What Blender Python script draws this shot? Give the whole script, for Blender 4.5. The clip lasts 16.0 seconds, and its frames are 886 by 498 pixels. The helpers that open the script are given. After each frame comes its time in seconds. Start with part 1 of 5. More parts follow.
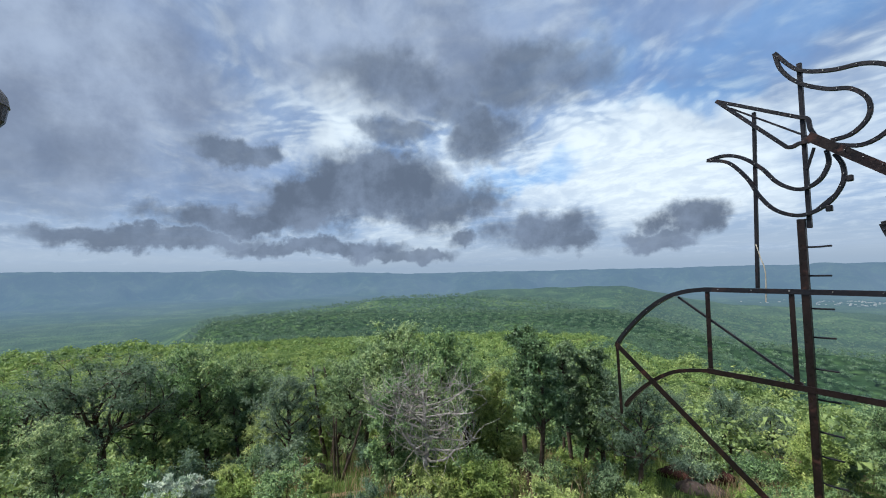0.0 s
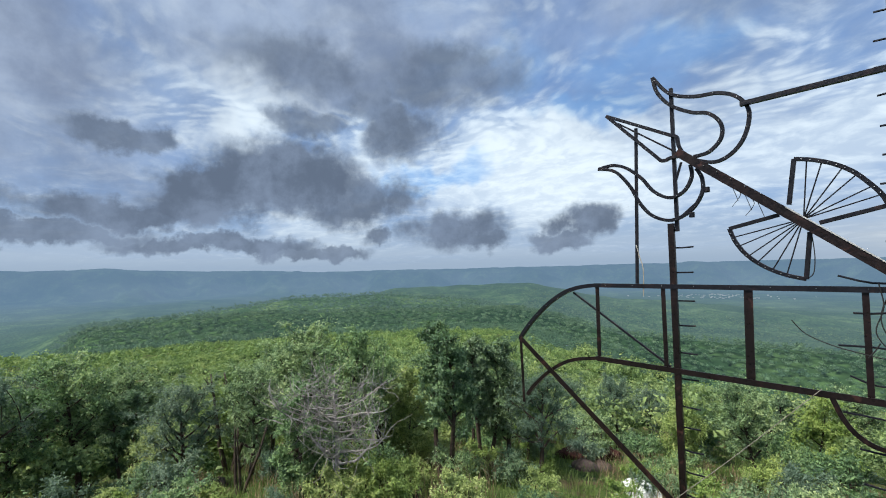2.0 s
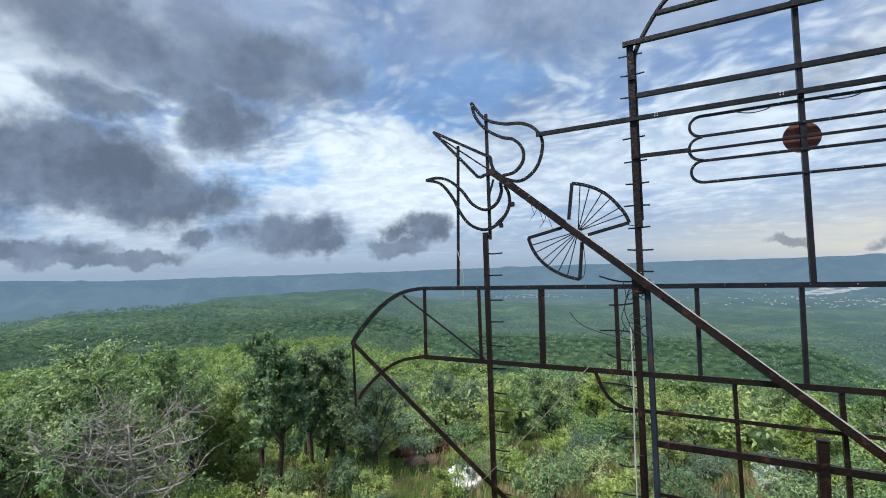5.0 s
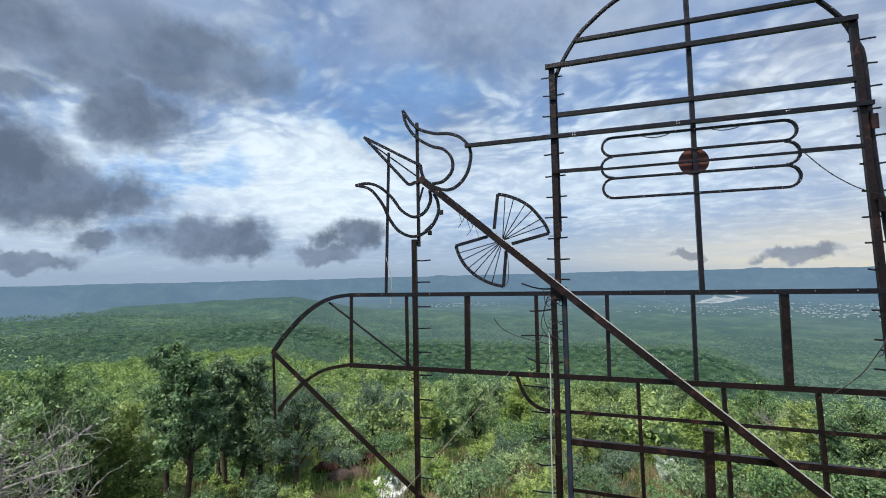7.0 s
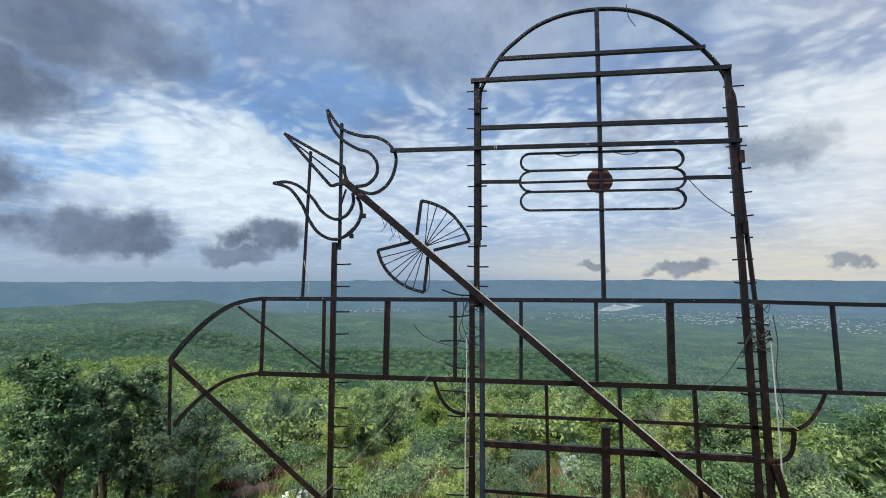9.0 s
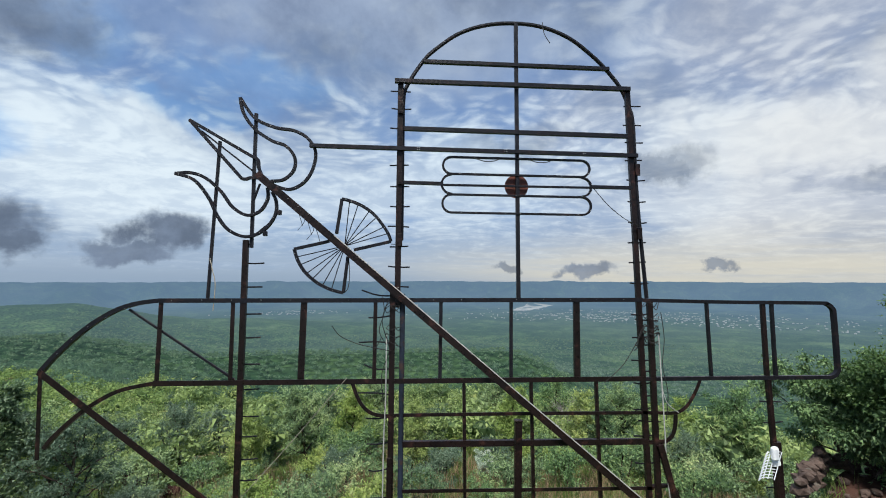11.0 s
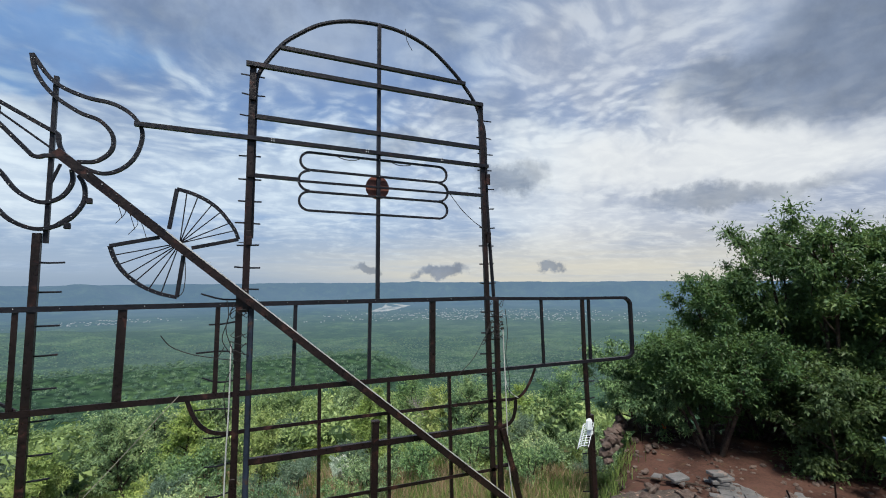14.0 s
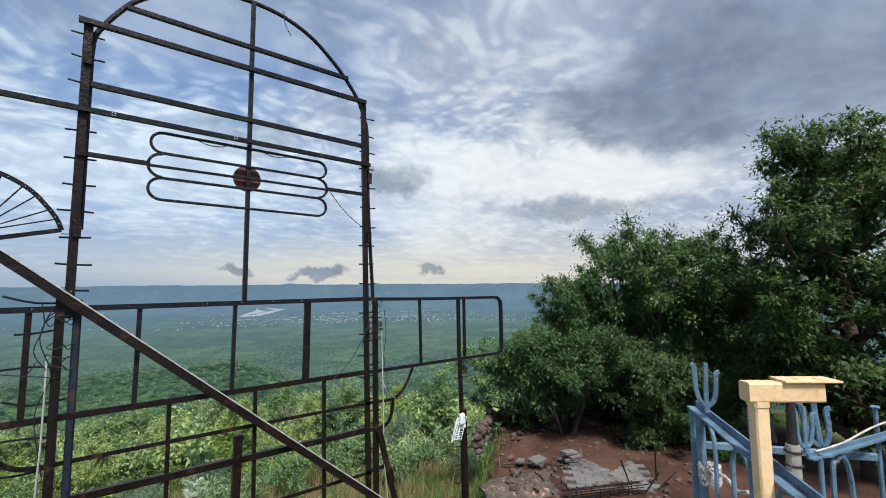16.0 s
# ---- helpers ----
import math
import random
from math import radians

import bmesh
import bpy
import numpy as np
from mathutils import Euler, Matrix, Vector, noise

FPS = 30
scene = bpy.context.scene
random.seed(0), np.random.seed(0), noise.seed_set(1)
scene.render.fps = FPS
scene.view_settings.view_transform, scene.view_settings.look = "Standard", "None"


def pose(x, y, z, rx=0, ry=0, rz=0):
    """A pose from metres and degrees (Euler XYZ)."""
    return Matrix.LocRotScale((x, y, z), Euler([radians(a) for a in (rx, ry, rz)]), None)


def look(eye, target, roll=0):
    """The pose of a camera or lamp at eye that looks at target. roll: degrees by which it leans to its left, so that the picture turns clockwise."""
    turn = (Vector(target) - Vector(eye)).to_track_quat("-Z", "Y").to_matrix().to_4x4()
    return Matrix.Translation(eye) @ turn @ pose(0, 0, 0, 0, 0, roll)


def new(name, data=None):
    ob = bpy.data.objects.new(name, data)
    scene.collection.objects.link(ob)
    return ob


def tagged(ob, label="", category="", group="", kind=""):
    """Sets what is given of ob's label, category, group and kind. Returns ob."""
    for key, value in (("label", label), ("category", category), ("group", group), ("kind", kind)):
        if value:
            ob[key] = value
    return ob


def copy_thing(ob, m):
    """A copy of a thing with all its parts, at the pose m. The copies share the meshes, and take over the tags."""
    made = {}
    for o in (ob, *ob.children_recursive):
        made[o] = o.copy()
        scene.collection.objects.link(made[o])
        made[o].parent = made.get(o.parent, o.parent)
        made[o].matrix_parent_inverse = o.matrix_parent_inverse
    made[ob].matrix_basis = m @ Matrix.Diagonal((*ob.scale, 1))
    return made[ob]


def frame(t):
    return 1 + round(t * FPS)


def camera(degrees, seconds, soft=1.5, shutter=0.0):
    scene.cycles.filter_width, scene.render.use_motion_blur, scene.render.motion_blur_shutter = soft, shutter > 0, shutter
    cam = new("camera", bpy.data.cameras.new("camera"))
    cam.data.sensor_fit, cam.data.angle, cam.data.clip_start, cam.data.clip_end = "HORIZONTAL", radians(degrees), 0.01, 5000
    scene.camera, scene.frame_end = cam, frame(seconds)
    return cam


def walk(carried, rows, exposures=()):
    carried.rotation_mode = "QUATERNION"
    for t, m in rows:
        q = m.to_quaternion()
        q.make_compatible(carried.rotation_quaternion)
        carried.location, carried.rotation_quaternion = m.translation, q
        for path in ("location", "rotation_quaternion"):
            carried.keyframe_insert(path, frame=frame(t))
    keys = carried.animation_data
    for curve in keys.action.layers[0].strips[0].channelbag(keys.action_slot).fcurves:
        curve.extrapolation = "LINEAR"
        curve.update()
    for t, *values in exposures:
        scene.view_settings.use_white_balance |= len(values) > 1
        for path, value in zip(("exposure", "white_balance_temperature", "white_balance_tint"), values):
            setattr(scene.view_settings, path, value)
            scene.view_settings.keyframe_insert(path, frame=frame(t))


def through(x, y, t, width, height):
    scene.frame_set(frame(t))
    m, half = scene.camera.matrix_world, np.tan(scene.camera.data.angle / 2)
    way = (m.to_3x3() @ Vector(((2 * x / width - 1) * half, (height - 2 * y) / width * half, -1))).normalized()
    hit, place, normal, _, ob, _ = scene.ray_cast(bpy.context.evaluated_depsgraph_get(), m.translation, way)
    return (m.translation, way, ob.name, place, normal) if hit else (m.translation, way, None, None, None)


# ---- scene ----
cam = camera(92.6, 16.0, soft=1.0)

PATH = [
    (0, (0.154, -4.749, 2.773), (-1.572, -3.744, 2.879), -1.1),
    (0.5, (0.162, -4.741, 2.779), (-1.528, -3.677, 2.88), -1.3),
    (1, (0.172, -4.751, 2.782), (-1.47, -3.613, 2.879), -1.4),
    (1.5, (0.186, -4.751, 2.775), (-1.389, -3.522, 2.869), -1.3),
    (2, (0.197, -4.743, 2.771), (-1.295, -3.414, 2.86), -1.2),
    (2.5, (0.207, -4.743, 2.771), (-1.18, -3.305, 2.857), -1.1),
    (3, (0.236, -4.744, 2.776), (-1.041, -3.207, 2.859), -1.2),
    (3.5, (0.251, -4.747, 2.772), (-0.912, -3.122, 2.856), -1.2),
    (4, (0.258, -4.746, 2.77), (-0.8, -3.051, 2.855), -1.4),
    (6.5, (0.344, -4.733, 2.738), (-0.345, -2.86, 2.861), -1.4),
    (7, (0.339, -4.743, 2.736), (-0.261, -2.839, 2.865), -1.1),
    (7.5, (0.336, -4.741, 2.731), (-0.174, -2.812, 2.866), -0.8),
    (8, (0.333, -4.744, 2.728), (-0.087, -2.794, 2.872), -0.4),
    (8.5, (0.33, -4.744, 2.728), (0.0, -2.778, 2.88), -0.1),
    (9, (0.339, -4.749, 2.734), (0.098, -2.769, 2.886), 0.1),
    (11.5, (0.326, -4.75, 2.724), (0.56, -2.77, 2.884), 0.1),
    (12, (0.322, -4.743, 2.723), (0.66, -2.778, 2.884), -0.0),
    (12.5, (0.314, -4.738, 2.73), (0.754, -2.793, 2.888), -0.2),
    (13, (0.318, -4.741, 2.727), (0.865, -2.824, 2.886), -0.3),
    (13.5, (0.323, -4.741, 2.727), (0.978, -2.858, 2.887), -0.4),
    (14, (0.328, -4.741, 2.724), (1.097, -2.902, 2.886), -0.4),
    (14.5, (0.335, -4.735, 2.707), (1.22, -2.949, 2.876), -0.5),
    (15, (0.352, -4.73, 2.703), (1.355, -3.007, 2.873), -0.5),
    (15.5, (0.359, -4.729, 2.702), (1.486, -3.085, 2.874), -0.4),
    (16, (0.364, -4.727, 2.701), (1.607, -3.169, 2.869), -0.5),
]
walk(cam, [(t, look(eye, goal, roll)) for t, eye, goal, roll in PATH],
     [(0, 0.36), (4, 0.36), (7, 0.32), (9, 0.25), (11.5, 0.19), (13.5, 0.19), (15, 0.30), (16, 0.33)])

# ---------------------------------------------------------------- world and sun
EYE = Vector((0.3, -4.75, 2.75))


class Nodes:
    """Short hand for node trees."""

    def __init__(self, tree):
        self.t = tree
        tree.nodes.clear()

    def n(self, kind, ins=(), **props):
        node = self.t.nodes.new(kind)
        for k, v in props.items():
            if k == "operation":
                node.operation = v
            elif k == "blend":
                node.data_type, node.blend_type = "RGBA", v
            elif k == "smooth":
                node.interpolation_type = "SMOOTHSTEP"
            elif k == "feature":
                node.feature = v
            elif k == "dims":
                node.noise_dimensions = v
            elif k == "vdims":
                node.voronoi_dimensions = v
        for key, v in (ins.items() if isinstance(ins, dict) else enumerate(ins)):
            if v is None:
                continue
            if isinstance(v, bpy.types.NodeSocket):
                self.t.links.new(v, node.inputs[key])
            else:
                node.inputs[key].default_value = v
        return node

    def math(self, op, *ins):
        return self.n("ShaderNodeMath", ins, operation=op).outputs[0]

    def vec(self, op, *ins):
        node = self.n("ShaderNodeVectorMath", ins, operation=op)
        return node.outputs["Value"] if op in ("LENGTH", "DOT_PRODUCT") else node.outputs[0]

    def remap(self, v, a, b, c=0.0, d=1.0):
        return self.n("ShaderNodeMapRange", (v, a, b, c, d), smooth=True).outputs[0]

    def mix(self, f, a, b, blend="MIX"):
        def col(c):
            return (*c, 1.0) if isinstance(c, tuple) and len(c) == 3 else c
        return self.n("ShaderNodeMix", {0: f, 6: col(a), 7: col(b)}, blend=blend).outputs[2]

    def noise(self, vector, scale, detail=4.0, rough=0.55, distort=0.0, out=0):
        return self.n("ShaderNodeTexNoise", {"Vector": vector, "Scale": scale, "Detail": detail, "Roughness": rough, "Distortion": distort}).outputs[out]

    def link(self, a, b):
        self.t.links.new(a, b)


def make_sky():
    """A partly clouded evening sky: clear blue, a bright broken sheet, grey veils and dark low cumulus."""
    world = bpy.data.worlds.new("sky")
    scene.world = world
    world.use_nodes = True
    g = Nodes(world.node_tree)
    way = g.n("ShaderNodeTexCoord").outputs["Generated"]
    sep = g.n("ShaderNodeSeparateXYZ", (way,))
    x, y, z = sep.outputs
    az = g.math("MULTIPLY", g.math("ARCTAN2", x, y), 57.2958)
    el = g.math("MULTIPLY", g.math("ARCSINE", z), 57.2958)
    flat = g.n("ShaderNodeCombineXYZ", (az, el, 0.0)).outputs[0]
    big = g.vec("SUBTRACT", g.noise(way, 6.5, 4.0, 0.55, 0.0, 1), (0.5, 0.5, 0.5))
    small = g.vec("SUBTRACT", g.noise(way, 20.0, 8.0, 0.62, 0.0, 1), (0.5, 0.5, 0.5))
    place = g.vec("ADD", g.vec("ADD", flat, g.vec("MULTIPLY", big, (14.0, 5.5, 0.0))), g.vec("MULTIPLY", small, (6.0, 4.0, 0.0)))
    loose = g.vec("ADD", flat, g.vec("MULTIPLY", big, (26.0, 14.0, 0.0)))

    def blobs(base, edge, rows, core=0.45):
        total = None
        for a, e, w, h, k in rows:
            off = g.vec("MULTIPLY", g.vec("SUBTRACT", base, (a, e, 0.0)), (1 / w, 1 / h, 0.0))
            m = g.remap(g.vec("LENGTH", off), edge, core, 0.0, k)
            total = m if total is None else g.math("MAXIMUM", total, m)
        return total

    sky = g.n("ShaderNodeTexSky")
    sky.sky_type, sky.sun_disc = "NISHITA", False
    sky.sun_elevation, sky.sun_rotation = radians(SUN_EL), radians(SUN_AZ)
    sky.air_density, sky.dust_density, sky.altitude = 1.2, 0.6, 500
    clear = g.vec("SCALE", sky.outputs[0], None)
    clear.node.inputs["Scale"].default_value = 0.09
    clear = g.mix(0.6, clear, (0.15, 0.31, 0.66))

    # broken bright sheet, drawn on a flat layer overhead so that it narrows towards the horizon
    rise = g.math("MAXIMUM", g.math("ADD", z, 0.16), 0.05)
    plane = g.n("ShaderNodeCombineXYZ", (g.math("DIVIDE", x, rise), g.math("DIVIDE", y, rise), 0.0)).outputs[0]
    bent = g.vec("SUBTRACT", g.noise(plane, 1.3, 3.0, 0.5, 0.0, 1), (0.5, 0.5, 0.5))
    stretched = g.vec("ADD", g.vec("MULTIPLY", plane, (1.0, 1.2, 1.0)), g.vec("MULTIPLY", bent, (0.5, 0.5, 0.0)))
    puffs = g.remap(g.n("ShaderNodeTexVoronoi", {"Vector": g.vec("ADD", plane, g.vec("MULTIPLY", bent, (0.8, 0.8, 0.0))), "Scale": 15.0, "Randomness": 1.0}, feature="SMOOTH_F1").outputs["Distance"], 0.62, 0.12)
    rip = g.noise(stretched, 5.2, 10.0, 0.62, 0.08)
    rip = g.math("ADD", g.math("MULTIPLY", rip, 0.86), g.math("MULTIPLY", puffs, g.remap(el, 8.0, 20.0, 0.02, 0.17)))
    wide = g.noise(stretched, 1.1, 6.0, 0.55, 0.1)
    blue = blobs(loose, 1.5, [(-26, 20, 8, 3.5, 1.0), (-22, 25, 12, 5, 0.95), (-48, 13, 6, 2, 0.75), (-24, 31, 16, 7, 0.8),
                              (-8, 31, 13, 6, 0.75), (-50, 11.5, 6, 1.8, 0.6), (10, 26, 12, 4, 0.55), (-15, 24, 8, 3.5, 0.7)])
    bright = blobs(loose, 1.6, [(-72, 20, 5, 5, 0.8), (-76, 15, 5, 2.2, 0.8), (-37, 12, 15, 7, 0.95), (-31, 9, 12, 5, 0.9), (-55, 12, 8, 4, 0.7), (-62, 6, 9, 2.4, 0.6),
                                (37, 8, 10, 4, 0.75), (42, 15, 12, 4.5, 1.0), (58, 13, 13, 3.6, 1.0), (0, 12, 25, 6, 0.55)])
    cover = g.math("ADD", g.math("MULTIPLY", rip, 0.62), g.math("MULTIPLY", wide, 0.95))
    cover = g.math("ADD", cover, g.math("MULTIPLY", bright, 0.42))
    cover = g.math("SUBTRACT", cover, g.math("MULTIPLY", blue, 0.21))
    sheet = g.remap(cover, 0.44, 0.98)
    pale = g.mix(g.remap(rip, 0.35, 0.75), (0.29, 0.41, 0.60), (0.68, 0.80, 0.90))
    pale = g.mix(g.math("MULTIPLY", bright, g.remap(rip, 0.33, 0.58, 0.72, 1.0)), pale, (0.80, 0.90, 0.95))
    col = g.mix(sheet, clear, pale)

    window = blobs(loose, 1.5, [(-48, 12.6, 7, 2.0, 0.58), (-27, 19.5, 6, 2.6, 0.55), (-19, 24, 9, 3.6, 0.5), (-54, 10.2, 5, 1.5, 0.6), (-40, 27, 8, 3, 0.45), (-8, 29, 10, 3, 0.4)])
    col = g.mix(window, col, g.mix(g.remap(rip, 0.4, 0.7), (0.15, 0.40, 0.80), (0.42, 0.66, 0.90)))

    # thin even haze of cloud on the bright side
    milk = blobs(loose, 1.6, [(64, 12, 34, 16, 0.85), (54, 29, 26, 10, 0.85), (98, 20, 30, 30, 0.8), (24, 20, 10, 5, 0.5)])
    dull = g.mix(g.remap(rip, 0.34, 0.66), (0.40, 0.45, 0.55), (0.72, 0.75, 0.78))
    col = g.mix(milk, col, g.mix(g.math("MULTIPLY", bright, 0.8), dull, (0.86, 0.86, 0.83)))

    # veils of grey-blue cloud
    veil = blobs(loose, 1.7, [(-103, 20, 20, 12, 0.95), (-66, 29, 24, 8, 0.85), (80, 26, 22, 9, 0.75), (45, 33, 26, 7, 0.3),
                              (-125, 30, 30, 30, 0.9), (-75, 40, 40, 8, 0.6), (15, 42, 60, 8, 0.6), (28, 22, 8, 3, 0.45), (-4, 34, 28, 9, 0.85), (-20, 21, 12, 6, 0.35), (-38, 30, 14, 5, 0.45)])
    soft = g.mix(g.remap(g.noise(way, 5.0, 6.0, 0.6), 0.35, 0.7), (0.195, 0.245, 0.345), (0.37, 0.45, 0.58))
    col = g.mix(veil, col, soft)

    # pale air low over the land, warmer where the light is
    low = g.remap(el, 9.0, 0.0)
    warm = blobs(flat, 1.5, [(42, 3, 38, 12, 1.0)])
    glow = g.mix(warm, (0.40, 0.49, 0.59), (0.76, 0.71, 0.57))
    streak = g.noise(g.vec("MULTIPLY", flat, (0.05, 0.75, 0.0)), 1.0, 5.0, 0.6)
    col = g.mix(g.math("MULTIPLY", low, g.remap(streak, 0.25, 0.6, 0.55, 0.95)), col, glow)

    bank = g.math("MULTIPLY", g.remap(el, 2.4, 0.2), g.math("SUBTRACT", 0.6, g.math("MULTIPLY", warm, 0.45)))
    col = g.mix(bank, col, (0.27, 0.36, 0.47))

    # dark cumulus
    dark = blobs(place, 1.22, [(-68.5, 11.5, 11, 5.0, 1.0), (-78, 8.8, 9, 3.6, 1.0), (-87, 6.8, 9, 1.9, 0.95), (-59, 9.2, 8, 3.8, 0.95),
                               (-94, 4.2, 12, 1.3, 0.85), (-77, 3.4, 12, 1.3, 0.9), (-66, 2.6, 7, 1.0, 0.8), (-85, 15.2, 4.5, 1.8, 0.85)], 0.66)
    dark2 = blobs(place, 1.32, [(-54, 18.5, 5.5, 4, 0.95), (-48, 25, 11, 4.2, 0.8), (-67, 25.5, 8, 4, 0.75), (-58, 21.5, 5, 4, 0.85),
                               (-66, 18.4, 4.5, 2.2, 0.85), (-46, 4.8, 6.5, 2.6, 0.95), (-43, 3.2, 3.5, 1.6, 0.9), (-56, 4.2, 3.6, 1.2, 0.9)], 0.50)
    dark3 = blobs(place, 1.18, [(-30, 5.6, 4.6, 2.7, 0.95), (-33, 3.0, 4.2, 1.5, 0.85), (30, 13.9, 3.6, 1.6, 0.6), (22, 2.3, 3.6, 0.9, 0.75),
                               (38, 2.2, 1.8, 0.7, 0.7), (11, 2.2, 2.2, 0.7, 0.65), (68, 20, 15, 4.4, 0.6), (76, 24, 14, 6, 0.55)], 0.62)
    dark4 = blobs(place, 1.4, [(32, 14, 4.2, 1.8, 0.5), (56, 9.6, 8.9, 1.2, 0.6), (58, 22, 9, 3.0, 0.6), (84, 21, 16, 6, 0.55), (-108, 12, 14, 5, 0.4), (-104, 8, 8, 2, 0.4), (14, 18, 6, 2, 0.35)])
    gloom = g.math("MAXIMUM", g.math("MAXIMUM", dark, dark2), g.math("MAXIMUM", dark3, dark4))
    shade = g.mix(g.remap(g.noise(way, 11.0, 6.0, 0.6), 0.35, 0.7), (0.118, 0.154, 0.215), (0.200, 0.256, 0.350))
    col = g.mix(gloom, col, shade)
    col = g.mix(1.0, col, (0.98, 1.0, 1.035), "MULTIPLY")
    back = g.n("ShaderNodeBackground", {"Color": col, "Strength": 0.86})
    out = g.n("ShaderNodeOutputWorld")
    g.link(back.outputs[0], out.inputs[0])


SUN_AZ, SUN_EL = -160.0, 58.0
make_sky()
sun = new("sun", bpy.data.lights.new("sun", "SUN"))
sun.data.energy, sun.data.angle, sun.data.color = 5.0, radians(12), (1.0, 0.96, 0.88)
sun.matrix_world = look((math.sin(radians(SUN_AZ)) * 60, math.cos(radians(SUN_AZ)) * 60, 60 * math.tan(radians(SUN_EL))), (0, 0, 0))

# ---------------------------------------------------------------- materials


def material(name, build):
    m = bpy.data.materials.new(name)
    m.use_nodes = True
    g = Nodes(m.node_tree)
    out = g.n("ShaderNodeOutputMaterial")
    g.link(build(g), out.inputs[0])
    return m


def surface(name, dark, light, scale, rough=0.7, metal=0.0, bump=0.3, fine=8.0, third=None, spec=0.3):
    """A mottled surface: two colours by a wide and a fine noise, a third in patches, and relief."""
    def build(g):
        p = g.n("ShaderNodeNewGeometry").outputs["Position"]
        a = g.noise(p, scale, 6.0, 0.6)
        b = g.noise(p, scale * fine, 4.0, 0.6)
        f = g.remap(g.math("ADD", g.math("MULTIPLY", a, 0.65), g.math("MULTIPLY", b, 0.35)), 0.33, 0.67)
        col = g.mix(f, dark, light)
        if third:
            col = g.mix(g.remap(g.noise(p, scale * 2.3, 5.0, 0.65, 0.5), 0.55, 0.68), col, third)
        bmp = g.n("ShaderNodeBump", {"Strength": bump, "Distance": 0.01, "Height": b})
        s = g.n("ShaderNodeBsdfPrincipled", {"Base Color": col, "Roughness": g.remap(b, 0.3, 0.7, rough - 0.12, min(1.0, rough + 0.12)),
                                             "Metallic": metal, "Specular IOR Level": spec, "Normal": bmp.outputs[0]})
        return s.outputs[0]
    return material(name, build)


def foliage(name, deep, mid, young, scale=0.6, shine=0.35, through=0.36, air=0.0, vary=0.62):
    """Leaves: each varies, clumps and whole plants too, and light comes through."""
    def build(g):
        geo = g.n("ShaderNodeNewGeometry")
        each = geo.outputs["Random Per Island"]
        plant = g.n("ShaderNodeObjectInfo").outputs["Random"]
        clump = g.noise(geo.outputs["Position"], scale, 3.0, 0.6)
        col = g.mix(g.remap(g.math("ADD", g.math("MULTIPLY", each, vary), g.math("MULTIPLY", clump, 1.32 - vary)), 0.34, 0.92), deep, mid)
        col = g.mix(g.math("MULTIPLY", g.remap(clump, 0.45, 0.75), g.remap(each, vary - 0.42, 1.0)), col, young)
        col = g.mix(0.5, col, g.n("ShaderNodeHueSaturation", {"Hue": g.remap(plant, 0, 1, 0.475, 0.52), "Saturation": g.remap(plant, 0, 1, 0.8, 1.1),
                                                            "Value": g.remap(plant, 0, 1, 1.25, 0.75), "Color": col}).outputs[0])
        s = g.n("ShaderNodeBsdfPrincipled", {"Base Color": col, "Roughness": 0.55, "Specular IOR Level": shine})
        t = g.n("ShaderNodeBsdfTranslucent", {"Color": g.mix(0.4, col, (0.17, 0.24, 0.05))})
        leaf = g.n("ShaderNodeMixShader", (through, s.outputs[0], t.outputs[0])).outputs[0]
        if air:  # far backdrop woods: the air before them painted in as an even glow
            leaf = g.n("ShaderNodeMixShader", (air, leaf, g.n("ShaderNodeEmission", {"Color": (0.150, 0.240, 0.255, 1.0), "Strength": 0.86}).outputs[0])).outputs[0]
        return leaf
    return material(name, build)


RUST = surface("rusty_dark_steel", (0.006, 0.0042, 0.0042), (0.016, 0.0088, 0.0085), 3.0, 0.38, 0.15, 0.4, 12, (0.050, 0.022, 0.018))
BLACK = surface("black_painted_steel", (0.006, 0.006, 0.009), (0.013, 0.013, 0.018), 4.0, 0.42, 0.2, 0.3, 10, (0.026, 0.017, 0.018))
BLUEBLACK = surface("blue_black_painted_pipe", (0.010, 0.013, 0.020), (0.022, 0.032, 0.055), 3.0, 0.5, 0.1, 0.3, 10, (0.05, 0.03, 0.025))
DISCRED = surface("red_oxide_sheet", (0.085, 0.030, 0.024), (0.13, 0.045, 0.035), 5.0, 0.6)
# for the plastic conduits, and for the painted shine on the shaft
CONDUIT_AND_SHINE = surface("white_pipe_and_edge_shine", (0.28, 0.28, 0.275), (0.45, 0.45, 0.44), 6.0, 0.5)
LED = surface("clear_lamp_bead", (0.30, 0.31, 0.33), (0.62, 0.63, 0.65), 40.0, 0.25, 0.0, 0.0)
WIRE = surface("black_cable", (0.012, 0.012, 0.013), (0.025, 0.024, 0.024), 9.0, 0.6)
ROPE = surface("pale_rope", (0.22, 0.20, 0.165), (0.36, 0.33, 0.28), 20.0, 0.9)
COTTON = surface("white_cotton_rope", (0.38, 0.34, 0.31), (0.60, 0.56, 0.52), 30.0, 0.9, 0.0, 0.8)
BLUE = surface("weathered_blue_paint", (0.062, 0.118, 0.180), (0.130, 0.215, 0.300), 9.0, 0.45, 0.0, 0.5, 9, (0.055, 0.055, 0.065))
CREAM = surface("cream_paint", (0.64, 0.44, 0.25), (0.76, 0.55, 0.33), 5.0, 0.55, 0.0, 0.3, 9, (0.56, 0.37, 0.20))
GREYPIPE = surface("grey_plastic_pipe", (0.24, 0.23, 0.21), (0.36, 0.34, 0.31), 8.0, 0.6)
WHITEGRID = surface("white_antenna_paint", (0.62, 0.66, 0.70), (0.78, 0.80, 0.82), 8.0, 0.5)
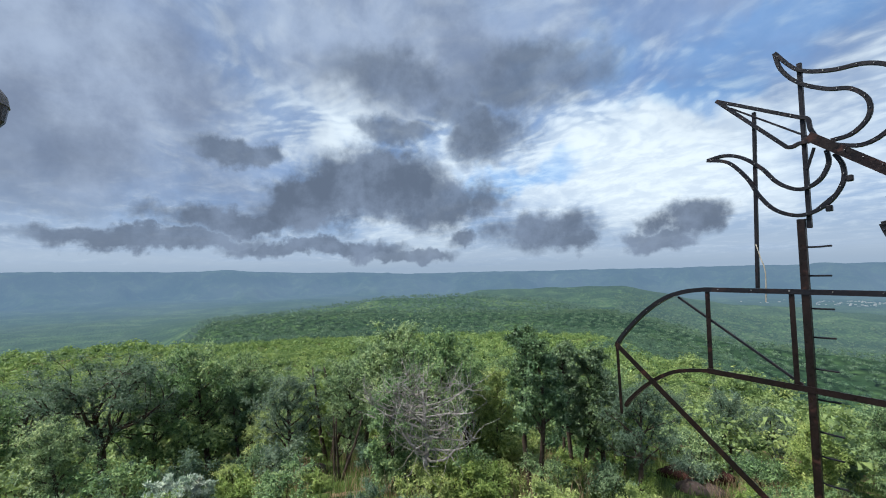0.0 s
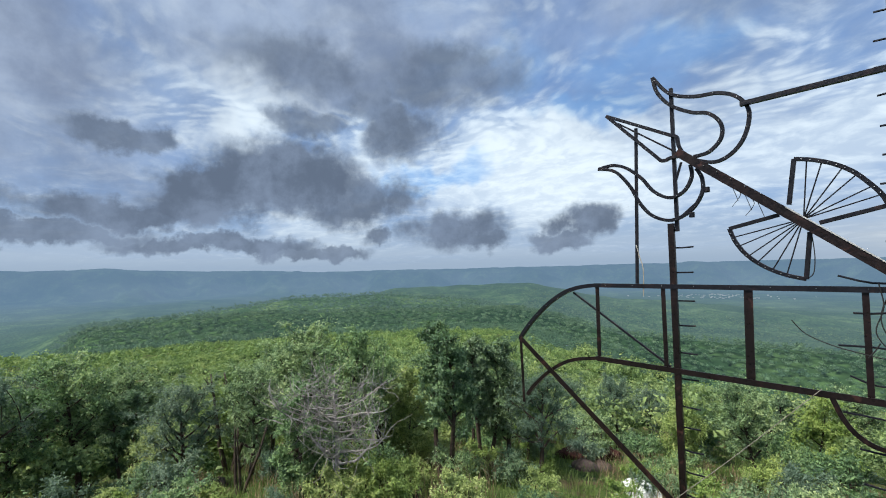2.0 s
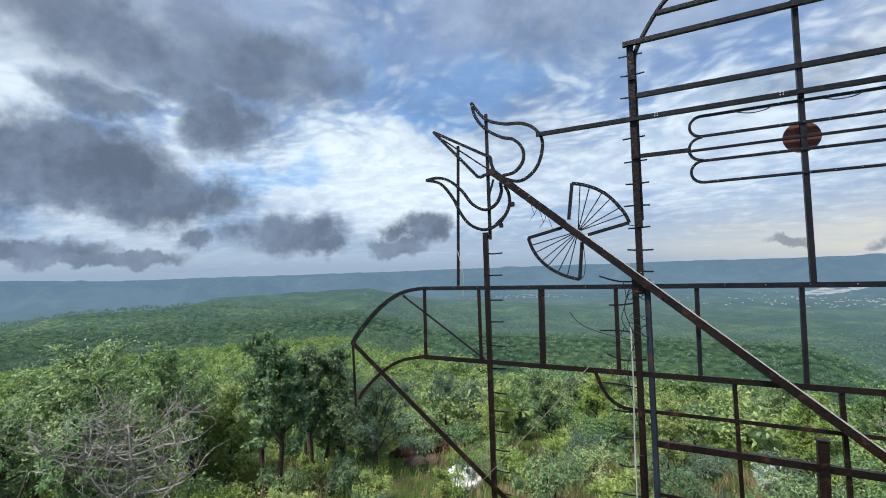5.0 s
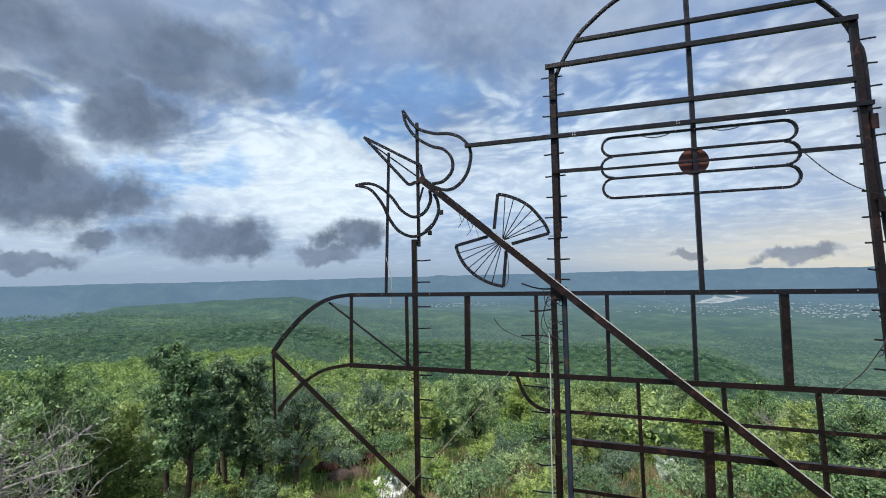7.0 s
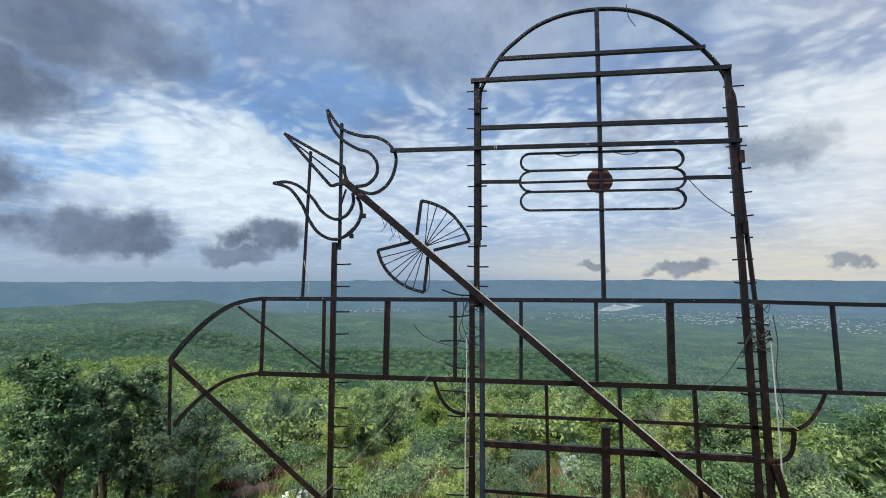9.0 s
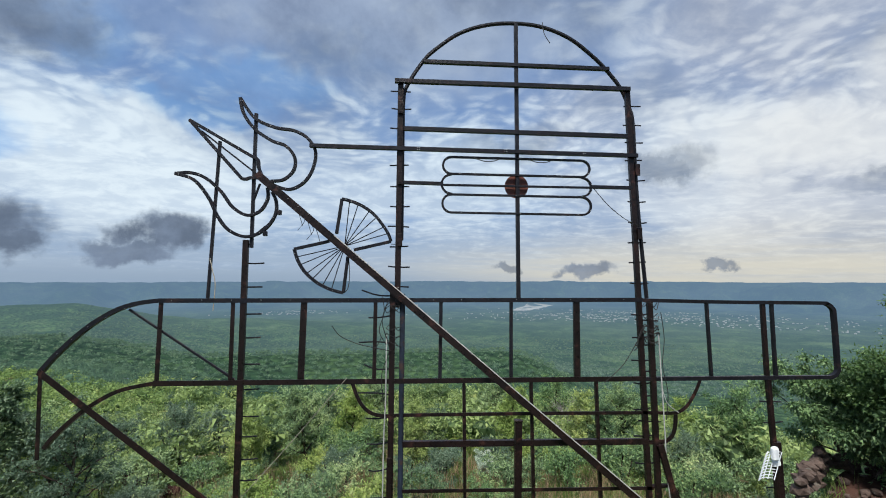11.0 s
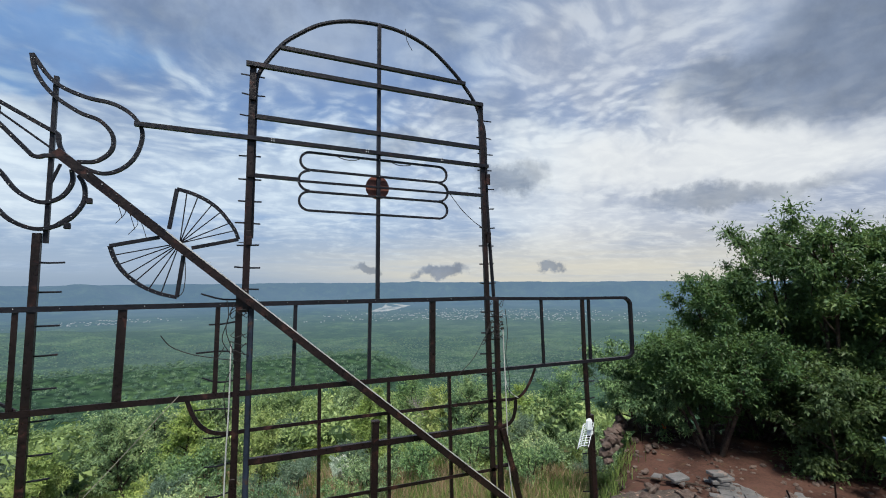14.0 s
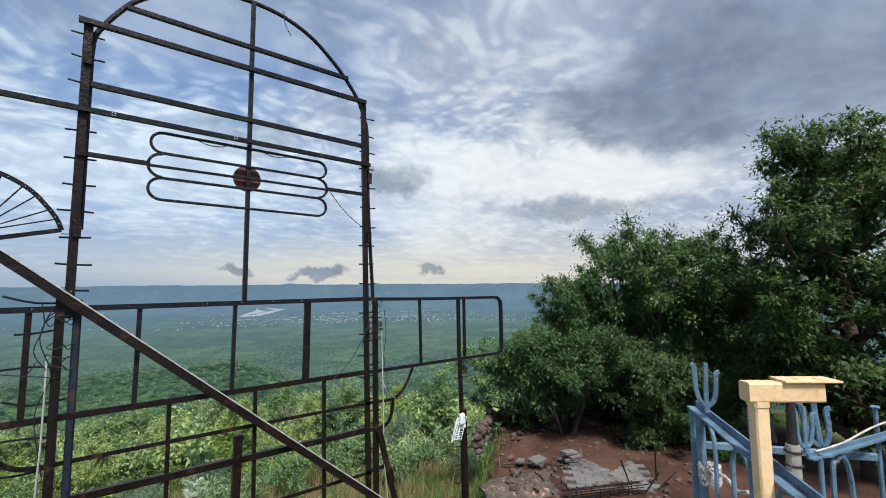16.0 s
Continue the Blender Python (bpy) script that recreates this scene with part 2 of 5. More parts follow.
ORANGE = surface("orange_cloth", (0.62, 0.10, 0.02), (0.75, 0.17, 0.04), 9.0, 0.85)
LAMPGREY = surface("weathered_lamp_housing", (0.10, 0.085, 0.08), (0.22, 0.20, 0.19), 7.0, 0.5, 0.0)
LAMPDARK = surface("dark_lamp_bowl", (0.03, 0.024, 0.024), (0.06, 0.045, 0.042), 7.0, 0.3)
EARTH = surface("red_earth", (0.034, 0.018, 0.014), (0.098, 0.052, 0.040), 1.3, 0.95, 0.0, 0.8, 14, (0.075, 0.045, 0.030), 0.1)
STONE = surface("brown_rubble_stone", (0.050, 0.035, 0.030), (0.135, 0.100, 0.085), 3.0, 0.9, 0.0, 0.8, 7, (0.11, 0.10, 0.085), 0.15)
SLAB = surface("grey_stone_slab", (0.085, 0.084, 0.086), (0.165, 0.160, 0.156), 2.5, 0.8, 0.0, 0.5, 9, (0.22, 0.17, 0.145), 0.2)
MORTAR = surface("old_mortar", (0.055, 0.045, 0.038), (0.13, 0.105, 0.09), 3.5, 0.95, 0.0, 0.8, 8, (0.36, 0.23, 0.17), 0.1)
BARK = surface("brown_bark", (0.030, 0.022, 0.018), (0.095, 0.070, 0.055), 5.0, 0.9, 0.0, 0.9, 6, (0.13, 0.115, 0.10), 0.1)
DEADWOOD = surface("grey_dead_wood", (0.19, 0.175, 0.165), (0.42, 0.39, 0.37), 6.0, 0.9, 0.0, 0.6, 6, None, 0.1)
CONCRETE = surface("bare_concrete", (0.22, 0.21, 0.20), (0.36, 0.345, 0.33), 1.5, 0.9)

LEAF_MID = foliage("green_leaves", (0.059, 0.120, 0.057), (0.251, 0.397, 0.166), (0.502, 0.592, 0.240))
LEAF_DEEP = foliage("dark_green_leaves", (0.046, 0.097, 0.054), (0.171, 0.289, 0.137), (0.344, 0.450, 0.207), 0.9, 0.5)
LEAF_TERRACE = foliage("terrace_tree_leaves", (0.049, 0.100, 0.043), (0.104, 0.183, 0.062), (0.203, 0.279, 0.084), 0.9)
LEAF_SHADE = foliage("dark_leaves_and_heart_shade", (0.032, 0.068, 0.026), (0.074, 0.138, 0.043), (0.155, 0.230, 0.061), 0.7)
LEAF_BLUE = foliage("grey_green_leaves", (0.054, 0.103, 0.072), (0.167, 0.252, 0.172), (0.279, 0.354, 0.229))
LEAF_LIME = foliage("yellow_green_leaves", (0.142, 0.218, 0.057), (0.363, 0.471, 0.131), (0.511, 0.550, 0.183))
LEAF_SILVER = foliage("silvery_leaves", (0.250, 0.348, 0.265), (0.645, 0.726, 0.602), (0.884, 0.850, 0.793), 1.5, 0.4, 0.15)
LEAF_FOREST = foliage("forest_leaves", (0.079, 0.140, 0.049), (0.324, 0.455, 0.151), (0.477, 0.522, 0.179), 0.3, vary=0.36)
LEAF_FAR = foliage("far_forest_leaves_with_haze", (0.034, 0.081, 0.047), (0.115, 0.210, 0.102), (0.160, 0.226, 0.108), 0.09, 0.2, 0.2, 0.15, vary=0.36)
LEAF_PLAIN = foliage("plain_forest_leaves_with_haze", (0.041, 0.089, 0.049), (0.099, 0.178, 0.083), (0.127, 0.180, 0.086), 0.09, 0.2, 0.2, 0.42, vary=0.36)
STRAW = foliage("dry_straw", (0.189, 0.123, 0.065), (0.348, 0.246, 0.145), (0.464, 0.348, 0.217), 0.8, 0.2, 0.2)
GRASS = foliage("green_grass_blades", (0.072, 0.123, 0.029), (0.160, 0.232, 0.058), (0.275, 0.319, 0.109), 0.5, 0.2, 0.3)


def hillside(g):
    """Soil, litter and low green growth on the slope; red earth where it is trodden bare."""
    p = g.n("ShaderNodeNewGeometry").outputs["Position"]
    a, b, c = g.noise(p, 0.35, 6.0, 0.6), g.noise(p, 2.4, 6.0, 0.65), g.noise(p, 14.0, 5.0, 0.65)
    soil = g.mix(g.remap(b, 0.35, 0.65), (0.060, 0.036, 0.026), (0.155, 0.090, 0.062))
    green = g.mix(g.remap(c, 0.35, 0.65), (0.026, 0.048, 0.013), (0.085, 0.125, 0.032))
    straw = g.mix(g.remap(c, 0.3, 0.7), (0.11, 0.075, 0.042), (0.23, 0.17, 0.10))
    col = g.mix(g.remap(g.math("ADD", a, g.math("MULTIPLY", b, 0.5)), 0.55, 0.72), soil, green)
    col = g.mix(g.remap(g.noise(p, 0.8, 5.0, 0.6, 0.6), 0.56, 0.66), col, straw)
    bump = g.n("ShaderNodeBump", {"Strength": 0.9, "Distance": 0.06, "Height": g.math("ADD", b, g.math("MULTIPLY", c, 0.5))})
    return g.n("ShaderNodeBsdfPrincipled", {"Base Color": col, "Roughness": 0.95, "Specular IOR Level": 0.1, "Normal": bump.outputs[0]}).outputs[0]


def distance_look(g):
    """The far land: forest, fields and villages, with miles of blue air painted over them as a glow."""
    p = g.n("ShaderNodeNewGeometry").outputs["Position"]
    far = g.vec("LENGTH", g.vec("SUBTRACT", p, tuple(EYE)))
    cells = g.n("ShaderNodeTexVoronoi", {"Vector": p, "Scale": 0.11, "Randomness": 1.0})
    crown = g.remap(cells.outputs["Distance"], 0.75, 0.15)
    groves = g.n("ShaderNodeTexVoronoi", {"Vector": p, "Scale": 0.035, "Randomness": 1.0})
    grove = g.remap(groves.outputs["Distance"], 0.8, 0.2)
    tone = g.noise(p, 0.012, 6.0, 0.6)
    fields = g.noise(g.vec("MULTIPLY", p, (1.0, 1.0, 0.2)), 0.0042, 7.0, 0.62, 0.7)
    wood = g.mix(g.remap(tone, 0.35, 0.65), (0.070, 0.145, 0.052), (0.165, 0.280, 0.096))
    # shade painted into the colour between crowns, and again between groves
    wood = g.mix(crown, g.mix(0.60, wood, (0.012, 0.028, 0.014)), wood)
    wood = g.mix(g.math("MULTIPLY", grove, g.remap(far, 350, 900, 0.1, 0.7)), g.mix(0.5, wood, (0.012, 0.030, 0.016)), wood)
    wood = g.mix(g.math("MULTIPLY", g.remap(fields, 0.52, 0.64), g.math("MULTIPLY", g.remap(far, 700, 1500), g.remap(far, 3100, 2300))), wood, (0.090, 0.145, 0.068))
    # haze colour, and its share of the surface, set by distance from the viewer
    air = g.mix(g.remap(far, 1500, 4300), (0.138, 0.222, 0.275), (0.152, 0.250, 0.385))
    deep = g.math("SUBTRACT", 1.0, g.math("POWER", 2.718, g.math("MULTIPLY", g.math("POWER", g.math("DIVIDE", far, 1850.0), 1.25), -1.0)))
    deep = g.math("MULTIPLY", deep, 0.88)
    patch = g.noise(g.vec("MULTIPLY", p, (1.0, 1.0, 0.5)), 0.0075, 8.0, 0.65, 0.4)
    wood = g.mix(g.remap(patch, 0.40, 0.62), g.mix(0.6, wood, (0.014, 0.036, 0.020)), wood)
    wood = g.mix(g.math("MULTIPLY", g.remap(patch, 0.55, 0.70), 0.5), wood, (0.165, 0.235, 0.100))
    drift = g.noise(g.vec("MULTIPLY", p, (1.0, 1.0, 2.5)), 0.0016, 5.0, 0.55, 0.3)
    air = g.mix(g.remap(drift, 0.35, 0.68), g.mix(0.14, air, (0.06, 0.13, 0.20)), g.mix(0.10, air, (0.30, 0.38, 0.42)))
    # the painted haze turns darker on high far ground
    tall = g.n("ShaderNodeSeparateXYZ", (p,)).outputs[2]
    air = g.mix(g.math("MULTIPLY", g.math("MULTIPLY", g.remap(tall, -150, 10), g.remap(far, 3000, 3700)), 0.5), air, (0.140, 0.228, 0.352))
    bump = g.n("ShaderNodeBump", {"Strength": 1.0, "Distance": 4.0, "Height": g.math("ADD", crown, tone)})
    land = g.n("ShaderNodeBsdfDiffuse", {"Color": wood, "Normal": bump.outputs[0]})
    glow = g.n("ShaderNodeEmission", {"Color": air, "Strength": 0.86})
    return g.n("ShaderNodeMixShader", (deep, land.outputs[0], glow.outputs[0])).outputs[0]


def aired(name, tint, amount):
    """Far pale things of the backdrop, with blue haze mixed into the surface as a glow."""
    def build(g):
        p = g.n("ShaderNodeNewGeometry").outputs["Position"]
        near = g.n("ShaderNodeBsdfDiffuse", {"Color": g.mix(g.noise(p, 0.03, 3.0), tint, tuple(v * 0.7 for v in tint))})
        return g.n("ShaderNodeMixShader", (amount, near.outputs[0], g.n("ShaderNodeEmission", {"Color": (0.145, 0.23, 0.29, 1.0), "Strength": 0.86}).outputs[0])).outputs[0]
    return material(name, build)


WATER = aired("pale_river_water_with_haze", (0.42, 0.44, 0.45), 0.45)
PLASTER = aired("whitewashed_house_with_haze", (0.62, 0.62, 0.62), 0.62)
HILL = material("hillside_soil", hillside)
DISTANCE = material("distant_land_with_haze", distance_look)

# ---------------------------------------------------------------- mesh helpers


def mesh_of(name, verts, faces, mat, smooth=False):
    me = bpy.data.meshes.new(name)
    me.from_pydata([tuple(v) for v in verts] if not isinstance(verts, np.ndarray) else verts.tolist(), [], faces if not isinstance(faces, np.ndarray) else faces.tolist())
    me.materials.append(mat)
    if smooth:
        me.polygons.foreach_set("use_smooth", [True] * len(me.polygons))
    me.update()
    return me


def part(name, shape, mat, parent=None, label=""):
    """A mesh object from (verts, faces), under a thing or a part."""
    ob = new(name, mesh_of(name, shape[0], shape[1], mat, len(shape) > 2))
    if parent is not None:
        ob.parent = parent
    return tagged(ob, label=label)


def thing(name, label, category, group="", at=(0, 0, 0)):
    ob = new(name)
    ob.location = at
    return tagged(ob, label, category, group)


def merge(*shapes):
    vs, fs = [], []
    for s in shapes:
        k = len(vs)
        vs += [tuple(v) for v in s[0]]
        fs += [tuple(i + k for i in f) for f in s[1]]
    return vs, fs


def rect(w, d, c=0.003):
    a, b = w / 2, d / 2
    return [(a - c, -b), (a, -b + c), (a, b - c), (a - c, b), (-a + c, b), (-a, b - c), (-a, -b + c), (-a + c, -b)]


def ell(w, d, t=0.008):
    a, b = w / 2, d / 2
    return [(-a, -b), (a, -b), (a, -b + t), (-a + t, -b + t), (-a + t, b), (-a, b)][::-1]


def chan(w, d, t=0.008):
    a, b = w / 2, d / 2
    return [(-a, -b), (a, -b), (a, b), (a - t, b), (a - t, -b + t), (-a + t, -b + t), (-a + t, b), (-a, b)][::-1]


def circ(r, n=8):
    return [(r * math.cos(2 * math.pi * i / n), -r * math.sin(2 * math.pi * i / n)) for i in range(n)]


def sweep(pts, prof, ref=(0, 1, 0), scales=None, closed=False):
    """A profile drawn along a line of points, with ends closed."""
    pts = [Vector(p) for p in pts]
    n, k = len(pts), len(prof)
    vs, fs = [], []
    for i, p in enumerate(pts):
        a, b = pts[(i - 1) % n] if closed or i else p, pts[(i + 1) % n] if closed or i < n - 1 else p
        t = (b - a).normalized()
        r = Vector(ref)
        if abs(t.dot(r)) > 0.95:
            r = Vector((1, 0, 0)) if abs(t.x) < 0.9 else Vector((0, 0, 1))
        side = t.cross(r).normalized()
        dep = side.cross(t).normalized()
        s = scales[i] if scales else 1.0
        vs += [p + side * (u * s) + dep * (v * s) for u, v in prof]
    for i in range(n if closed else n - 1):
        for j in range(k):
            a, b = i * k, ((i + 1) % n) * k
            fs.append((a + j, a + (j + 1) % k, b + (j + 1) % k, b + j))
    if not closed:
        fs += [tuple(range(k))[::-1], tuple(range((n - 1) * k, n * k))]
    return vs, fs


def curve(pts, steps=6):
    """A smooth line through points."""
    pts = [Vector(p) for p in pts]
    out = []
    for i in range(len(pts) - 1):
        a, b, c, d = pts[max(i - 1, 0)], pts[i], pts[i + 1], pts[min(i + 2, len(pts) - 1)]
        for j in range(steps):
            t = j / steps
            out.append(0.5 * ((2 * b) + (c - a) * t + (2 * a - 5 * b + 4 * c - d) * t * t + (3 * b - a - 3 * c + d) * t ** 3))
    return out + [pts[-1]]


def box(cx, cy, cz, sx, sy, sz, turn=0.0, bevel=0.004):
    """A box with bevelled edges, turned about z."""
    bm = bmesh.new()
    bmesh.ops.create_cube(bm, size=1.0)
    bmesh.ops.scale(bm, vec=(sx, sy, sz), verts=bm.verts)
    bmesh.ops.bevel(bm, geom=bm.edges[:], offset=min(bevel, sx / 3, sy / 3, sz / 3), segments=1, affect="EDGES")
    m = pose(cx, cy, cz, 0, 0, turn)
    vs = [m @ v.co for v in bm.verts]
    bm.verts.index_update()
    fs = [tuple(v.index for v in f.verts) for f in bm.faces]
    bm.free()
    return vs, fs


def rock(seed, sx, sy, sz, rough=0.28, level=2):
    bm = bmesh.new()
    bmesh.ops.create_icosphere(bm, subdivisions=level, radius=1.0)
    off = Vector((seed * 7.13, seed * 3.7, seed * 1.9))
    for v in bm.verts:
        v.co *= 1 + rough * (noise.noise(v.co * 1.3 + off) + 0.5 * noise.noise(v.co * 3.1 + off))
        v.co = Vector((v.co.x * sx, v.co.y * sy, v.co.z * sz))
    bm.verts.index_update()
    out = [v.co.copy() for v in bm.verts], [tuple(v.index for v in f.verts) for f in bm.faces]
    bm.free()
    return out

# ---------------------------------------------------------------- the land


def step(v, a, b):
    t = np.clip((v - a) / (b - a), 0, 1)
    return t * t * (3 - 2 * t)


def wave(x, y, s, k):
    """Cheap smooth unevenness."""
    return (np.sin(x / s + k) * np.cos(y / s * 1.13 + 2 * k) + 0.5 * np.sin(x / s * 2.3 + y / s * 1.7 + k) + 0.35 * np.cos(x / s * 3.9 - y / s * 4.3 + 3 * k))


def land(x, y):
    """Height of the ground at x, y."""
    x, y = np.asarray(x, float), np.asarray(y, float)
    dx, dy = x - EYE.x, y - EYE.y
    r = np.hypot(dx, dy)
    a = np.degrees(np.arctan2(dx, dy))
    near = -0.6 - 0.28 * np.clip(r - 4, 0, 26) - 0.12 * np.clip(r - 30, 0, 100)
    near = near + step(-a, 73, 108) * 4.5 * step(r, 40, 120)
    left = np.interp(r, [130, 220, 400, 900, 1300], [-14, -50, -110, -180, -190])
    mid = np.interp(r, [130, 240, 330, 420, 520, 800, 1100, 1600, 2500], [-19, -33, -47, -38, -56, -72, -98, -150, -190])
    right = np.interp(r, [38, 90, 200, 280, 350, 450, 900, 1300], [-9, -36, -60, -64, -53, -80, -170, -190])
    bare = np.interp(r, [38, 90, 200, 350, 900, 1300], [-9, -36, -66, -100, -175, -190])
    right = right + (bare - right) * step(a, 12, 30)
    w_left = step(-a, 88, 96)
    w_mid = step(-a, 16, 42) * (1 - w_left)
    brink = 38 + 92 * step(-a, 12, 52)
    base = left * w_left + mid * w_mid + right * (1 - w_left - w_mid)
    base = base + np.exp(-((r - 800) / 150) ** 2) * (27 * np.exp(-((a + 60) / 16.0) ** 4))
    base = base + np.exp(-((r - 1700) / 330) ** 2) * (84 * np.exp(-((a + 46) / 15) ** 4) + 55 * np.exp(-((a + 22) / 15) ** 2))
    z = near + (base - near) * step(r, brink * 0.85, brink * 1.25)
    height = np.interp(a, [-130, -106, -87, -66, -40, 0, 30, 60, 110], [60, 58, 40, -15, -8, 14, 14, 4, 4])
    height = height + 2 * np.sin(a * 0.43) + 1.2 * np.sin(a * 1.31 + 1) + 16 * np.exp(-((a + 87) / 1.6) ** 2) + 8 * np.exp(-((a + 72) / 4) ** 4)
    spur = 1 + 0.13 * np.abs(np.sin(a * 0.19 + 0.5)) + 0.07 * np.abs(np.sin(a * 0.47 + 1.7)) - 0.08 * np.exp(-((a + 86) / 4.0) ** 2)
    start = 3300 + 250 * step(-a, 60, 85)
    rising = step(r, start * spur, 4650) ** 0.8
    z = z + (height - z) * rising + rising * (1 - rising) * (190 * wave(x, y, 210.0, 1.3) + 60 * wave(x, y, 75.0, 0.3))
    z = z + 9 * wave(x, y, 330.0, 0.7) * step(r, 1300, 2200) * step(-a, 20, 50) * (1 - rising)
    z = z + wave(x, y, 9.0, 1.0) * 0.5 * step(r, 16, 60) + wave(x, y, 60.0, 2.0) * 3.0 * step(r, 200, 600) + wave(x, y, 2.1, 0.4) * 0.09
    # trodden terrace with a straight outer edge
    d1 = (dx - 5.6) * 0.66 - (dy - 6.2) * 0.75
    d2 = 9.1 - (dx * 0.50 + dy * 0.87) + 1.6
    flat = step(d1, -0.5, 0.6) * step(d2, -0.4, 0.5) * step(dx, 2.0, 5.5)
    return z + (-0.6 + 0.04 * wave(x, y, 0.9, 1.0) - z) * flat


def polar(a, r):
    """A place at a bearing and distance."""
    return EYE.x + r * math.sin(radians(a)), EYE.y + r * math.cos(radians(a))


def on_ground(x, y, dz=0.0):
    return float(land(x, y)) + dz


def sheet(rings, bearings):
    rr, aa = np.meshgrid(rings, np.radians(bearings), indexing="ij")
    x, y = EYE.x + rr * np.sin(aa), EYE.y + rr * np.cos(aa)
    v = np.stack([x, y, land(x, y)], -1).reshape(-1, 3)
    n, m = len(rings), len(bearings)
    i = np.arange(n - 1)[:, None] * m + np.arange(m - 1)[None]
    f = np.stack([i, i + 1, i + m + 1, i + m], -1).reshape(-1, 4)[:, ::-1]
    return v, f


ground = part("ground", (*sheet(np.concatenate([np.linspace(0.02, 24, 90), np.geomspace(24.5, 262, 80)]), np.linspace(-180, 180, 281)), True), HILL)
tagged(ground, "uneven hillside of red soil, litter and low growth", "ground", kind="structure")
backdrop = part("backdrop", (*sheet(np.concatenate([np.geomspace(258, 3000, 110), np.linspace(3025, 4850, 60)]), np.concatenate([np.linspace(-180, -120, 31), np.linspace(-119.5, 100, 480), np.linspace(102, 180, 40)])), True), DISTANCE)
tagged(backdrop, "forested plain and flat-topped hills with blue haze painted in", "landscape", kind="structure")

# red earth laid over the terrace, a hair above the slope
ter = [(x, y) for x in np.linspace(4.4, 12.5, 60) for y in np.linspace(-6.5, 3.4, 60)]
tv = np.array([(x, y, land(x, y) + 0.012 + 0.01 * math.sin(5 * x + 3 * y)) for x, y in ter])
tf = []
for i in range(59):
    for j in range(59):
        x, y = ter[i * 60 + j]
        if abs(tv[i * 60 + j][2] + 0.6) < 0.14 and x > 5.2 + 0.35 * math.sin(y * 2.1) and abs(tv[(i + 1) * 60 + j + 1][2] + 0.6) < 0.2:
            tf.append((i * 60 + j, (i + 1) * 60 + j, (i + 1) * 60 + j + 1, i * 60 + j + 1))
tagged(part("earth_terrace", (tv, tf, True), EARTH), "trodden terrace of bare red earth", "ground", kind="structure")

# river and town on the plain
rv, rf = [], []
for i in range(21):
    t = 0.40 + 0.60 * i / 20
    a, r = 10.6 + 6.6 * t + 0.5 * math.sin(5 * t), 2500 + 1150 * t + 60 * math.sin(7 * t)
    half = 28 + 90 * t
    for s in (-1, 1):
        x, y = polar(a + s * math.degrees(half / r) * 0.9, r + s * 30)
        rv.append((x, y, on_ground(x, y, 1.5)))
    if i:
        k = 2 * i
        rf.append((k - 2, k - 1, k + 1, k))
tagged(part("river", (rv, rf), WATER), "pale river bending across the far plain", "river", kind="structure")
rng = np.random.default_rng(4)
tvs, tfs = [], []
for a0, a1, r0, r1, n in ((5, 50, 2250, 2750, 330), (12, 48, 2650, 3200, 220), (-22, -8, 2700, 3000, 80), (48, 60, 2300, 2900, 40)):
    for _ in range(n):
        x, y = polar(rng.normal((a0 + a1) / 2, (a1 - a0) / 4), rng.uniform(r0, r1))
        w, d, h = rng.uniform(4, 11), rng.uniform(4, 8), rng.uniform(2.5, 5)
        s = box(x, y, on_ground(x, y, h / 2), w, d, h, rng.uniform(0, 90), 0.3)
        k = len(tvs)
        tvs += s[0]
        tfs += [tuple(i + k for i in f) for f in s[1]]
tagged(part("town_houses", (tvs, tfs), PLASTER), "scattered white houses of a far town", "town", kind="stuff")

# ---------------------------------------------------------------- platform under the viewer
tagged(part("viewing_platform", box(0.25, -5.2, 0.1, 4.7, 4.6, 1.7, 0, 0.02), CONCRETE), "raised bare concrete viewing platform", "platform", kind="structure")

# ---------------------------------------------------------------- welded steel sculpture


def bar(name, a, b, prof, mat, parent, y=0.0, label=""):
    """A straight bar in the sculpture's upright plane, from (x, z) to (x, z)."""
    return part(name, sweep([(a[0], y, a[1]), (b[0], y, b[1])], prof), mat, parent, label)


def bow(name, pts, prof, mat, parent, y=0.0, steps=6, label=""):
    return part(name, sweep(curve([(x, y, z) for x, z in pts], steps), prof), mat, parent, label)


def beads(pts, y, parent, gap=0.12, size=0.0032):
    """Small lamp beads along a strip."""
    line = curve([(x, y, z) for x, z in pts], 8)
    vs, fs, run = [], [], 0.05
    for a, b in zip(line, line[1:]):
        d = (b - a).length
        while run < d:
            p = a + (b - a) * (run / d)
            s = sweep([p + Vector((0, -0.008, 0)), p], circ(size, 6))
            k = len(vs)
            vs += s[0]
            fs += [tuple(i + k for i in f) for f in s[1]]
            run += gap
        run -= d
    if fs:
        tagged(part("lamp_beads", (vs, fs), LED, parent, "small clear lamp beads"), kind="stuff")


def rungs(post, zs, x0, x1, y, jitter=0.02, mat=BLACK):
    for z in zs:
        a, b = random.uniform(-jitter, jitter), random.uniform(-jitter, jitter)
        part("rung", sweep(curve([(x0 + a, y, z + b * 0.6), ((x0 + x1) / 2, y - 0.004, z - abs(b) * 0.3), (x1 + b, y, z + a * 0.5)], 3), circ(0.0085, 6)), mat, post)


frame_thing = thing("steel_sculpture_frame", "tall rusty welded steel outline frame on the hill edge", "sculpture")
F = frame_thing
